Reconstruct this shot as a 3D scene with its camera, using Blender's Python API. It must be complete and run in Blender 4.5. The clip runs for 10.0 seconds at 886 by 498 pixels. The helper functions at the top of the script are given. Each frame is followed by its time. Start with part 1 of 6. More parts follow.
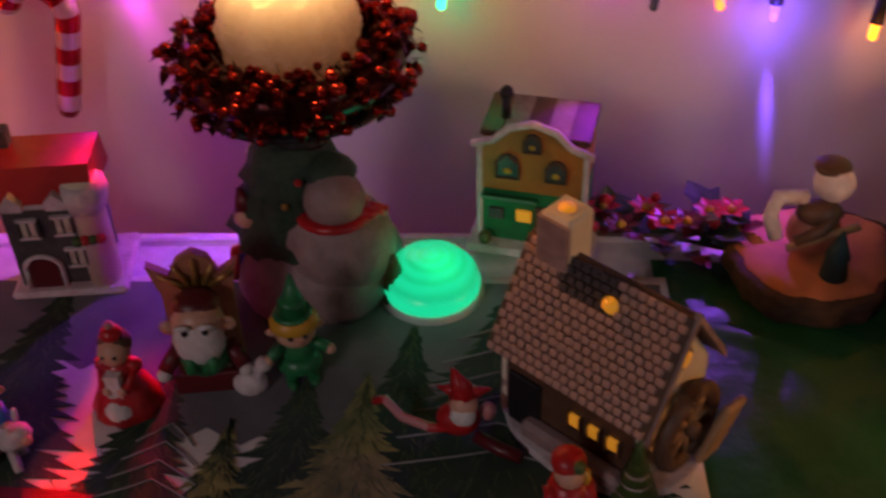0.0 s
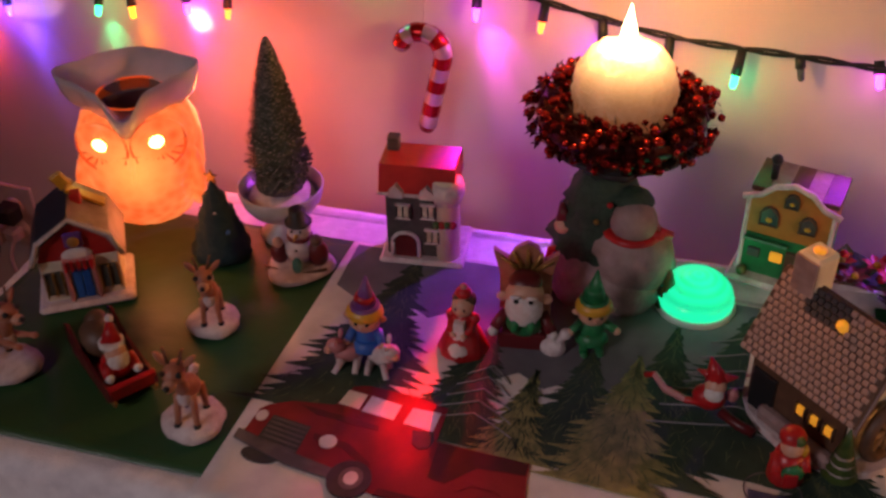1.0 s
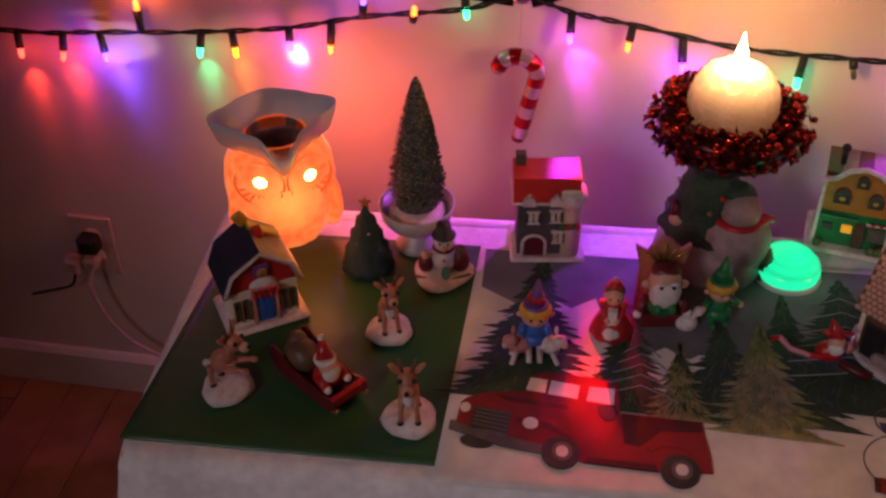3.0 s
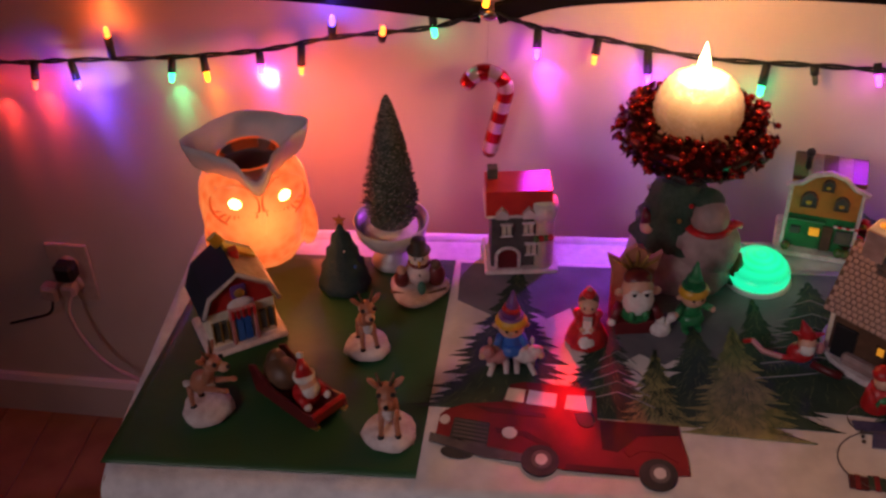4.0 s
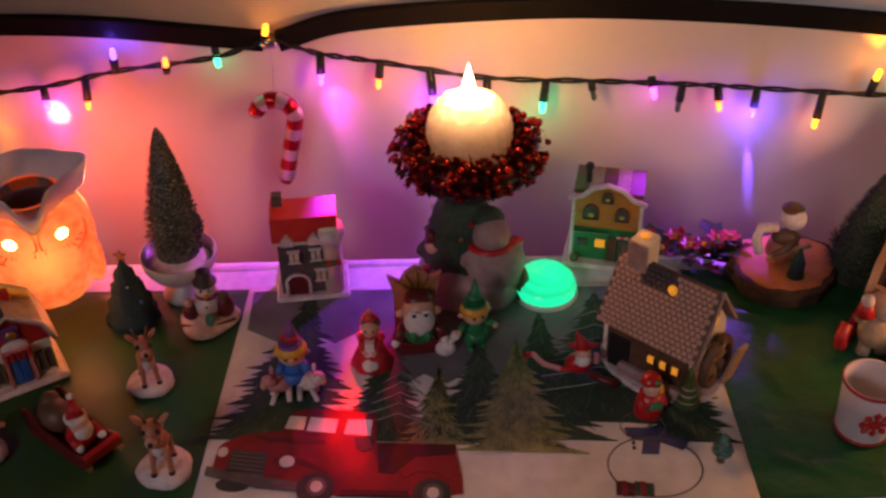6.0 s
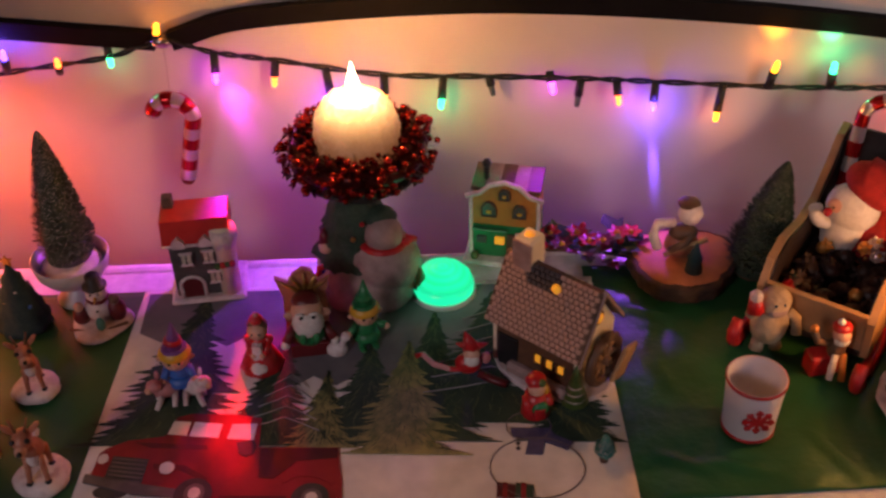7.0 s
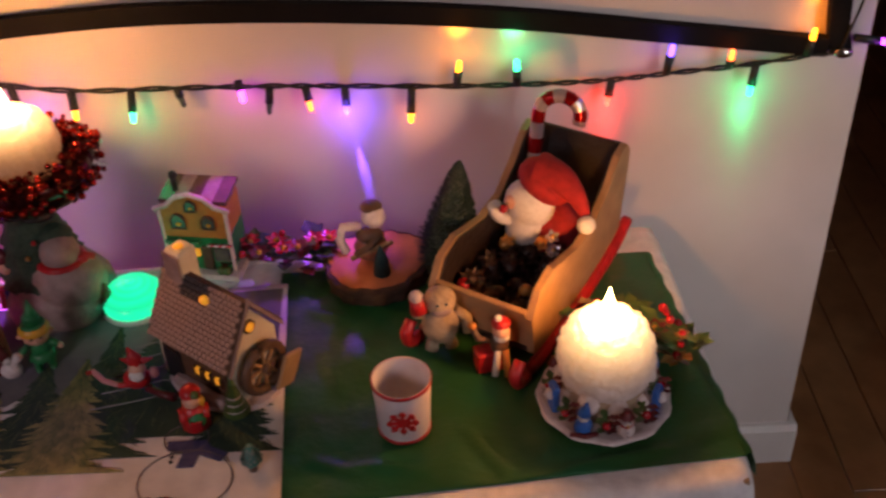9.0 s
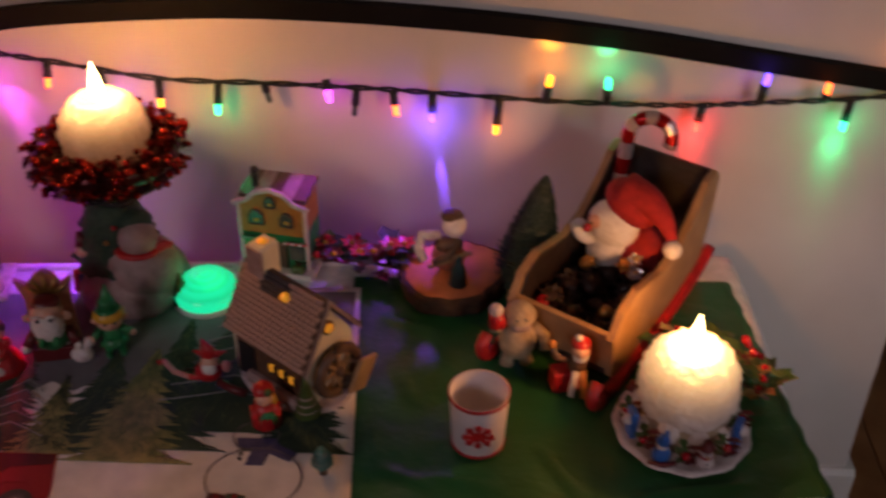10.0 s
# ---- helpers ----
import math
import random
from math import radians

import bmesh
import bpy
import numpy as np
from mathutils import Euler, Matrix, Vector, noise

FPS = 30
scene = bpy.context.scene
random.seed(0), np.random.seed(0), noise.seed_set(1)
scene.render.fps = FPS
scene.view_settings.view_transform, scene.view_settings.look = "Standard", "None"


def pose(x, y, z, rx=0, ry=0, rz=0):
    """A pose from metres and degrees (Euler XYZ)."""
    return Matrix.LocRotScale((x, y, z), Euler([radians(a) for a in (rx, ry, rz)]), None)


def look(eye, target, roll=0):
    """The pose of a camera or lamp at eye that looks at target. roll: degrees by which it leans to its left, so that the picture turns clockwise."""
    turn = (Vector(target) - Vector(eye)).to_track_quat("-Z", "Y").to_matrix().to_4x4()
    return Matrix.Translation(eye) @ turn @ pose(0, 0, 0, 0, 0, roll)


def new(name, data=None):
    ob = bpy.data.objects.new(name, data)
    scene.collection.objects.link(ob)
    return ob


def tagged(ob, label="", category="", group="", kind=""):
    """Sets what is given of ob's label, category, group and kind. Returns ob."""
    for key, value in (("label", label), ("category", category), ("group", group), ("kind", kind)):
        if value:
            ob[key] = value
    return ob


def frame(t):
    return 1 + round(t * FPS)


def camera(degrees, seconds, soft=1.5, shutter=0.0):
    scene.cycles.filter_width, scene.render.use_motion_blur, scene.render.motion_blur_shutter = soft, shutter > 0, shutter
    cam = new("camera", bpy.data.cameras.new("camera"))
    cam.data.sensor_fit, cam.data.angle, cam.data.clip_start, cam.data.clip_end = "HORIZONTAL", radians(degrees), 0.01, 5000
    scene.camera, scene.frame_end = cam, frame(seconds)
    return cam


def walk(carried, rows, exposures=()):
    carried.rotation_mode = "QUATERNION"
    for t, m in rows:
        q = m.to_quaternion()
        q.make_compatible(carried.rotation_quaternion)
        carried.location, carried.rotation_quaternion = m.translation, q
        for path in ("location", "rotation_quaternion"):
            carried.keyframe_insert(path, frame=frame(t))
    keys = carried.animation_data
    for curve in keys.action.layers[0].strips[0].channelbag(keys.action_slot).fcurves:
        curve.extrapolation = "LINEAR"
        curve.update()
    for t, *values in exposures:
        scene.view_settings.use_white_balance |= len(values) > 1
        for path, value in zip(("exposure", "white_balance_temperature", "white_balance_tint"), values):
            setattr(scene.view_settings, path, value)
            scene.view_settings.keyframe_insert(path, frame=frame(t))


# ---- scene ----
cam = camera(44.0, 10.0, soft=2.6, shutter=0.3)
ROWS = [
    (0.0, (0.101, -0.860, 1.108), (-0.069, 0.687, -0.147), -1.90),
    (0.2, (0.087, -0.842, 1.124), (-0.176, 0.686, -0.163), -2.38),
    (0.5, (0.079, -0.908, 1.128), (-0.394, 0.581, -0.121), -2.90),
    (0.7, (0.062, -0.975, 1.205), (-0.444, 0.491, -0.094), -2.59),
    (1.0, (0.064, -1.107, 1.254), (-0.468, 0.406, 0.060), -1.10),
    (1.5, (-0.035, -1.202, 1.319), (-0.504, 0.352, 0.151), -1.70),
    (2.0, (-0.146, -1.297, 1.391), (-0.490, 0.259, 0.182), -1.80),
    (2.5, (-0.211, -1.282, 1.396), (-0.500, 0.250, 0.143), -0.60),
    (4.0, (-0.203, -1.300, 1.402), (-0.447, 0.264, 0.180), -1.70),
    (4.5, (-0.168, -1.301, 1.404), (-0.371, 0.282, 0.200), -1.60),
    (5.0, (-0.127, -1.299, 1.401), (-0.275, 0.299, 0.209), -1.70),
    (5.5, (-0.094, -1.294, 1.406), (-0.197, 0.307, 0.213), -1.30),
    (7.0, (0.070, -1.260, 1.408), (-0.005, 0.325, 0.191), -1.70),
    (7.5, (0.127, -1.257, 1.409), (0.069, 0.327, 0.191), -2.30),
    (8.0, (0.209, -1.258, 1.412), (0.146, 0.330, 0.198), -2.20),
    (8.5, (0.309, -1.259, 1.401), (0.226, 0.341, 0.203), -3.40),
    (9.0, (0.405, -1.255, 1.399), (0.402, 0.334, 0.185), -2.90),
    (9.5, (0.429, -1.260, 1.386), (0.496, 0.326, 0.170), -1.60),
    (10.0, (0.340, -1.245, 1.385), (0.291, 0.363, 0.196), 0.30),
]
walk(cam, [(t, look(eye, target, roll)) for t, eye, target, roll in ROWS], [(0.0, -0.5), (0.5, -0.4), (1.0, 0.05), (2.0, 0.0), (6.5, 0.05), (8.5, 0.18), (9.5, 0.02), (10.0, -0.30)])

# ---- light ----
world = bpy.data.worlds.new("world")
scene.world = world
world.use_nodes = True
world.node_tree.nodes["Background"].inputs["Color"].default_value = (0.05, 0.06, 0.09, 1)
world.node_tree.nodes["Background"].inputs["Strength"].default_value = 0.3


def lamp(name, kind, m, colour, watts, size=0.005, cone=None, blend=0.5):
    data = bpy.data.lights.new(name, kind)
    data.color, data.energy = colour, watts
    if kind == "AREA":
        data.size = size
    else:
        data.shadow_soft_size = size
    if cone:
        data.spot_size, data.spot_blend = radians(cone), blend
    ob = new(name, data)
    ob.matrix_world = m
    return ob


WARM = (1.0, 0.385, 0.105)
T = 0.525                      # top of the table
TOP = T + 0.005                # top of the mats on it
# dusk-toned fill lamps, added in unseen window openings of the side and rear walls
lamp("east_fill_light", "AREA", look((2.55, -2.5, 1.6), (0.95, 0, 0.56)), (1.0, 0.93, 1.0), 1.4, 0.9).data.spread = radians(34)
lamp("south_fill_light", "AREA", look((-1.45, -3.0, 2.05), (-0.22, -0.78, 0.40)), (1.0, 0.82, 0.90), 1.25, 0.7).data.spread = radians(36)
lamp("candle_flame_light", "POINT", pose(-0.077, -0.18, 0.820), WARM, 3.4, 0.014)
lamp("candle_flame_light", "POINT", pose(0.570, -0.405, 0.676), WARM, 2.8, 0.013)
lamp("warmer_light", "POINT", pose(-0.604, -0.200, 0.668), (1.0, 0.22, 0.08), 0.10, 0.015)
lamp("warmer_back_light", "POINT", pose(-0.585, -0.105, 0.615), (1.0, 0.14, 0.05), 0.85, 0.03)
# added lamp hanging before the owl, filling in for the shell's own glow
lamp("owl_front_fill", "POINT", pose(-0.545, -0.315, 0.60), (1.0, 0.25, 0.08), 0.14, 0.03)
lamp("warmer_back_beam", "SPOT", look((-0.62, -0.125, 0.620), (-0.642, 0, 0.668)), (1.0, 0.60, 0.28), 2.6, 0.004, 16, 0.6)
lamp("warmer_back_beam", "SPOT", look((-0.67, -0.135, 0.630), (-0.900, 0, 0.672)), (1.0, 0.62, 0.40), 2.2, 0.004, 16, 0.5)
lamp("puck_light", "POINT", pose(0.030, -0.215, 0.585), (0.02, 1.0, 0.40), 0.022, 0.02)

# ---- materials ----


def material(name, colour, rough=0.6, metal=0.0, other=None, scale=60.0, bump=0.0, bump_scale=None, amount=0.5, **more):
    m = bpy.data.materials.new(name)
    m.use_nodes = True
    n, l = m.node_tree.nodes, m.node_tree.links
    b = n["Principled BSDF"]
    b.inputs["Roughness"].default_value, b.inputs["Metallic"].default_value = rough, metal
    co = n.new("ShaderNodeTexCoord")
    t1, t2 = n.new("ShaderNodeTexNoise"), n.new("ShaderNodeTexNoise")
    t1.inputs["Scale"].default_value, t1.inputs["Detail"].default_value = scale, 6
    t2.inputs["Scale"].default_value, t2.inputs["Detail"].default_value = scale * 0.17, 3
    for t in (t1, t2):
        l.new(co.outputs["Object"], t.inputs["Vector"])
    add = n.new("ShaderNodeMath")
    add.operation = "ADD"
    l.new(t1.outputs["Fac"], add.inputs[0])
    l.new(t2.outputs["Fac"], add.inputs[1])
    ramp = n.new("ShaderNodeMapRange")
    ramp.inputs["From Min"].default_value, ramp.inputs["From Max"].default_value = 0.75, 1.25
    ramp.inputs["To Max"].default_value = amount * 2
    l.new(add.outputs[0], ramp.inputs["Value"])
    mix = n.new("ShaderNodeMix")
    mix.data_type = "RGBA"
    dark = other or tuple(c * 0.72 for c in colour)
    mix.inputs[6].default_value, mix.inputs[7].default_value = (*colour, 1), (*dark, 1)
    l.new(ramp.outputs[0], mix.inputs[0])
    l.new(mix.outputs[2], b.inputs["Base Color"])
    if bump:
        bp, t3 = n.new("ShaderNodeBump"), n.new("ShaderNodeTexNoise")
        t3.inputs["Scale"].default_value, t3.inputs["Detail"].default_value = bump_scale or scale * 2, 4
        l.new(co.outputs["Object"], t3.inputs["Vector"])
        bp.inputs["Strength"].default_value, bp.inputs["Distance"].default_value = bump, 0.004
        l.new(t3.outputs["Fac"], bp.inputs["Height"])
        l.new(bp.outputs["Normal"], b.inputs["Normal"])
    for key, value in more.items():
        b.inputs[key.replace("_", " ")].default_value = value
    return m


def glow(name, colour, strength):
    m = bpy.data.materials.new(name)
    m.use_nodes = True
    b = m.node_tree.nodes["Principled BSDF"]
    b.inputs["Base Color"].default_value = (*colour, 1)
    b.inputs["Emission Color"].default_value, b.inputs["Emission Strength"].default_value = (*colour, 1), strength
    b.inputs["Roughness"].default_value = 0.3
    return m


def wax(name, top, foot, low, high, strong, rest=0.24, paint=((0.52, 0.33, 0.26), (0.17, 0.085, 0.06))):
    """Lit candle wax or shell: light painted in as emission, strongest near its source."""
    m = material(name, paint[0], 0.7, 0, paint[1], 48, 1.0, 150)
    n, l = m.node_tree.nodes, m.node_tree.links
    b = n["Principled BSDF"]
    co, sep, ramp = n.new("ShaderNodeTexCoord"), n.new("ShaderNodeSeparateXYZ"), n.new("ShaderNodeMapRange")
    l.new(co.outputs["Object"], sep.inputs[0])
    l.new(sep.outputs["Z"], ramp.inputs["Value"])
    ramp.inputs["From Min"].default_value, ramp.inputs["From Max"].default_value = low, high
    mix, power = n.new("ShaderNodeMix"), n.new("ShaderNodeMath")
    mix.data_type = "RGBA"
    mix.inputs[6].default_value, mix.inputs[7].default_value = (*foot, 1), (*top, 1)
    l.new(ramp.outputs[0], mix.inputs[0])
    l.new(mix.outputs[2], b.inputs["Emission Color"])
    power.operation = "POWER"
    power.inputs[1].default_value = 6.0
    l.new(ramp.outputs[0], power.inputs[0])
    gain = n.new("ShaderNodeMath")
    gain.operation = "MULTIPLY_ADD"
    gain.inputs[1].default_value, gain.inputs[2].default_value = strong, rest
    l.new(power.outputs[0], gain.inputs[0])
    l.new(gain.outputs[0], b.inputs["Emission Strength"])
    return m


WALL = material("wall_paint", (0.66, 0.61, 0.57), 0.75, 0, (0.60, 0.55, 0.51), 9, 0.06, 260)
WHITE_TRIM = material("trim_paint", (0.74, 0.72, 0.69), 0.4, 0, (0.66, 0.63, 0.6), 12)
CEIL = material("ceiling_paint", (0.75, 0.73, 0.7), 0.85)
BOWL = material("pale_glaze", (0.50, 0.50, 0.48), 0.3, 0, (0.36, 0.36, 0.35), 60)
OWL_EYE = glow("lit_owl_rim", (0.85, 0.10, 0.02), 0.55)
FLOOR = material("oak_floor", (0.42, 0.21, 0.09), 0.32, 0, (0.24, 0.11, 0.045), 14, 0.1)
CLOTH = material("white_gauze", (0.82, 0.79, 0.79), 0.85, 0, (0.62, 0.59, 0.60), 70, 0.5, 500)
LINEN = material("printed_linen", (0.80, 0.75, 0.72), 0.85, 0, (0.60, 0.56, 0.54), 34, 0.35, 700)
GREEN_MAT = material("green_mat", (0.016, 0.085, 0.034), 0.42, 0, (0.035, 0.075, 0.02), 9, 0.3, 40, 0.45)
GREEN_FOIL = material("green_foil", (0.010, 0.125, 0.048), 0.40, 0.25, (0.030, 0.080, 0.016), 8, 1.0, 26, 0.45)
P_RED = material("print_red", (0.27, 0.010, 0.016), 0.85, 0, (0.11, 0.004, 0.008), 26, 0.3, 600)
P_DARKRED = material("print_dark_red", (0.11, 0.006, 0.01), 0.85, 0, (0.05, 0.004, 0.006), 40)
P_BLACK = material("print_black", (0.02, 0.018, 0.02), 0.85, 0, (0.05, 0.045, 0.045), 60)
P_GREY = material("print_grey", (0.16, 0.135, 0.135), 0.85, 0, (0.08, 0.065, 0.07), 60)
P_LIGHT = material("print_pale", (0.72, 0.67, 0.67), 0.85, 0, (0.55, 0.5, 0.5), 60)
P_GREEN = material("print_pine", (0.012, 0.034, 0.020), 0.85, 0, (0.030, 0.060, 0.038), 70, 0.3, 500)
P_OLIVE = material("print_olive", (0.34, 0.30, 0.11), 0.85, 0, (0.13, 0.14, 0.055), 90, 0.3, 500)
P_DUSK = material("print_dusk", (0.20, 0.19, 0.21), 0.85, 0, (0.11, 0.11, 0.12), 22, 0.3, 600)
YETI = material("cream_fur_paint", (0.46, 0.34, 0.22), 0.7, 0, (0.30, 0.21, 0.13), 120, 0.6)
P_STROKE = material("print_sage", (0.10, 0.13, 0.06), 0.85)
P_LINE = material("print_twig", (0.30, 0.30, 0.30), 0.85)
P_BLUE = material("print_blue", (0.035, 0.032, 0.10), 0.85, 0, (0.09, 0.085, 0.18), 90)
BLACK_METAL = material("black_band", (0.004, 0.004, 0.004), 0.8, 0, (0.007, 0.007, 0.007), 30, Specular_IOR_Level=0.12)
CABLE = material("green_black_cable", (0.008, 0.014, 0.011), 0.5)
CHROME = material("clip_metal", (0.6, 0.58, 0.55), 0.2, 1)
PLASTIC = material("ivory_plastic", (0.62, 0.57, 0.5), 0.4)
CORD = material("pale_cord", (0.55, 0.45, 0.45), 0.5)
BLACK = material("black_plastic", (0.012, 0.012, 0.013), 0.5)
CERAMIC = material("grey_glaze", (0.82, 0.80, 0.82), 0.18, 0, (0.72, 0.70, 0.72), 40)
OWL = material("lit_owl_shell", (0.35, 0.10, 0.04), 0.35, 0, (0.25, 0.06, 0.02), 60, 0.6, 90)
OWL_NODES = OWL.node_tree.nodes
OWL_GLOW, OWL_SPOT = OWL_NODES.new("ShaderNodeMix"), OWL_NODES.new("ShaderNodeTexVoronoi")
OWL_SPOT.inputs["Scale"].default_value = 75
OWL_GLOW.data_type = "RGBA"
OWL_GLOW.inputs[6].default_value, OWL_GLOW.inputs[7].default_value = (0.92, 0.085, 0.010, 1), (1.0, 0.23, 0.060, 1)
OWL_WIDE, OWL_SUM, OWL_CO = OWL_NODES.new("ShaderNodeTexNoise"), OWL_NODES.new("ShaderNodeMath"), OWL_NODES.new("ShaderNodeTexCoord")
OWL_WIDE.inputs["Scale"].default_value = 16
OWL_SUM.operation = "MULTIPLY_ADD"
OWL_SUM.inputs[1].default_value = 0.9
for node in (OWL_SPOT, OWL_WIDE):
    OWL.node_tree.links.new(OWL_CO.outputs["Object"], node.inputs["Vector"])
OWL_OFF = OWL_NODES.new("ShaderNodeMath")
OWL_OFF.operation = "MULTIPLY_ADD"
OWL_OFF.inputs[1].default_value, OWL_OFF.inputs[2].default_value = 1.4, -0.55
OWL.node_tree.links.new(OWL_WIDE.outputs["Fac"], OWL_OFF.inputs[0])
OWL.node_tree.links.new(OWL_SPOT.outputs["Distance"], OWL_SUM.inputs[0])
OWL.node_tree.links.new(OWL_OFF.outputs[0], OWL_SUM.inputs[2])
OWL.node_tree.links.new(OWL_SUM.outputs[0], OWL_GLOW.inputs[0])
OWL_FAR, OWL_RANGE, OWL_WARM = OWL_NODES.new("ShaderNodeVectorMath"), OWL_NODES.new("ShaderNodeMapRange"), OWL_NODES.new("ShaderNodeMix")
OWL_FAR.operation, OWL_FAR.inputs[1].default_value = "DISTANCE", (0.0, -0.070, 0.088)
OWL_RANGE.inputs["From Min"].default_value, OWL_RANGE.inputs["From Max"].default_value = 0.010, 0.055
OWL_RANGE.inputs["To Min"].default_value, OWL_RANGE.inputs["To Max"].default_value = 0.90, 0.0
OWL_WARM.data_type = "RGBA"
OWL_WARM.inputs[7].default_value = (1.0, 0.46, 0.10, 1)
OWL.node_tree.links.new(OWL_CO.outputs["Object"], OWL_FAR.inputs[0])
OWL.node_tree.links.new(OWL_FAR.outputs["Value"], OWL_RANGE.inputs["Value"])
OWL.node_tree.links.new(OWL_RANGE.outputs[0], OWL_WARM.inputs[0])
OWL.node_tree.links.new(OWL_GLOW.outputs[2], OWL_WARM.inputs[6])
OWL.node_tree.links.new(OWL_WARM.outputs[2], OWL_NODES["Principled BSDF"].inputs["Emission Color"])
OWL_NODES["Principled BSDF"].inputs["Emission Strength"].default_value = 0.95
EYE = glow("lit_eye", (1.0, 0.66, 0.16), 14)
MELT = material("melted_wax", (0.10, 0.04, 0.04), 0.12, 0, None, 30)
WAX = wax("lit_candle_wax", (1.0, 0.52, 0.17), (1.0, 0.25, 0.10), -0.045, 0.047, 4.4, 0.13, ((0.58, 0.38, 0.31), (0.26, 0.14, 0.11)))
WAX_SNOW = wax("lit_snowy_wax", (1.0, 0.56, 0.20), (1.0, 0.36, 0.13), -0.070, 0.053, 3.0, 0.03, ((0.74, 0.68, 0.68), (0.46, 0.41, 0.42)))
WAX_TAN = material("tan_wax", (0.46, 0.33, 0.22), 0.6, 0, (0.34, 0.23, 0.15), 60, 0.4)
FLAME = glow("flame", (1.0, 0.66, 0.24), 22)
PINE = material("frosted_bristle", (0.045, 0.075, 0.05), 0.8, 0, (0.16, 0.18, 0.15), 200, 0.4)
FROST = material("bristle_frost", (0.42, 0.42, 0.38), 0.8)
DARKPINE = material("dark_bristle", (0.02, 0.045, 0.025), 0.8, 0, (0.05, 0.08, 0.05), 200)
TEAL = material("teal_ceramic", (0.012, 0.036, 0.042), 0.75, 0, (0.024, 0.050, 0.052), 140, 0.4, Specular_IOR_Level=0.25)
TEALB = material("teal_bristle", (0.04, 0.22, 0.19), 0.7, 0, (0.10, 0.32, 0.27), 300)
SNOW = material("painted_snow", (0.72, 0.64, 0.62), 0.6, 0, (0.50, 0.40, 0.39), 120, 0.4)
RED = material("red_paint", (0.52, 0.014, 0.018), 0.35, 0, (0.28, 0.01, 0.012), 90)
ROOF_RED = material("red_roof_paint", (0.50, 0.03, 0.025), 0.35, 0, (0.36, 0.015, 0.015), 60)
DARK_RED = material("maroon_paint", (0.13, 0.012, 0.015), 0.4)
STONE = material("stone_paint", (0.085, 0.075, 0.068), 0.6, 0, (0.05, 0.045, 0.042), 160, 0.5)
CREAM = material("cream_paint", (0.84, 0.75, 0.57), 0.55, 0, (0.70, 0.60, 0.44), 60, 0.25)
OCHRE = material("orange_paint", (0.48, 0.18, 0.03), 0.5, 0, (0.36, 0.12, 0.02), 90)
GREEN = material("green_paint", (0.02, 0.20, 0.06), 0.4, 0, (0.012, 0.12, 0.04), 90)
BROWN = material("brown_paint", (0.13, 0.065, 0.035), 0.5, 0, (0.07, 0.035, 0.02), 90)
DEER = material("deer_paint", (0.46, 0.185, 0.105), 0.45, 0, (0.30, 0.105, 0.06), 90)
SKIN = material("flesh_paint", (0.62, 0.36, 0.25), 0.4, 0, (0.55, 0.29, 0.2), 90)
BLUE = material("blue_paint", (0.035, 0.14, 0.48), 0.4, 0, (0.025, 0.09, 0.34), 90)
NAVY = material("dark_blue_roof", (0.012, 0.03, 0.05), 0.4)
YELLOW = material("yellow_paint", (0.66, 0.36, 0.03), 0.4, 0, (0.5, 0.25, 0.02), 90)
PURPLE = material("violet_paint", (0.18, 0.06, 0.26), 0.4)
PINK = material("pink_paint", (0.55, 0.22, 0.22), 0.4)
GOLD = material("gold_paint", (0.50, 0.28, 0.08), 0.3, 0.6, (0.3, 0.14, 0.04), 90)
FUR = material("white_fur", (0.72, 0.68, 0.64), 0.9, 0, (0.58, 0.53, 0.49), 200, 0.5)
BEIGE = material("beige_snow", (0.36, 0.25, 0.23), 0.6, 0, (0.22, 0.145, 0.135), 70, 0.4)
SHINGLE = material("brown_shingle", (0.50, 0.33, 0.27), 0.6, 0, (0.28, 0.16, 0.13), 60, 0.4)
SHINGLE_D = material("slate_patch", (0.05, 0.042, 0.045), 0.7, 0, (0.09, 0.07, 0.065), 60)
WINDOW_LIT = glow("lit_window", (1.0, 0.40, 0.03), 0.42)
GLASS_DARK = material("dark_window", (0.05, 0.05, 0.06), 0.2, 0, (0.12, 0.11, 0.08), 60)
PANE = material("pale_window", (0.75, 0.66, 0.50), 0.3, 0, (0.3, 0.25, 0.18), 90)
BARK = material("bark", (0.085, 0.05, 0.03), 0.9, 0, (0.04, 0.022, 0.015), 90, 1.0, 120)
SLICE = material("cut_wood", (0.66, 0.25, 0.11), 0.7, 0, (0.38, 0.13, 0.06), 30, 0.4)
WOOD = material("pale_wood", (0.42, 0.25, 0.12), 0.55, 0, (0.28, 0.16, 0.08), 40, 0.3)
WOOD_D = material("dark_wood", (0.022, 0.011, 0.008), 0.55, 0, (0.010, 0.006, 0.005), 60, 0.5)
TINSEL = material("red_tinsel", (0.60, 0.042, 0.026), 0.18, 0.85, (0.20, 0.009, 0.008), 200)
TINSEL_D = material("dark_tinsel", (0.07, 0.008, 0.010), 0.3, 0.7, None, 200)
CANE_RED = material("red_foil", (0.42, 0.010, 0.014), 0.16, 0.7, (0.35, 0.008, 0.01), 90)
CANE_WHITE = material("silver_foil", (0.62, 0.42, 0.42), 0.16, 0.6, (0.6, 0.55, 0.53), 90)
LEAF = material("holly_leaf", (0.03, 0.085, 0.02), 0.4, 0, (0.09, 0.12, 0.03), 90)
LEAF_GOLD = material("gold_leaf", (0.42, 0.27, 0.09), 0.4, 0.3, (0.3, 0.17, 0.05), 90)
BERRY = material("berry", (0.42, 0.012, 0.02), 0.25)
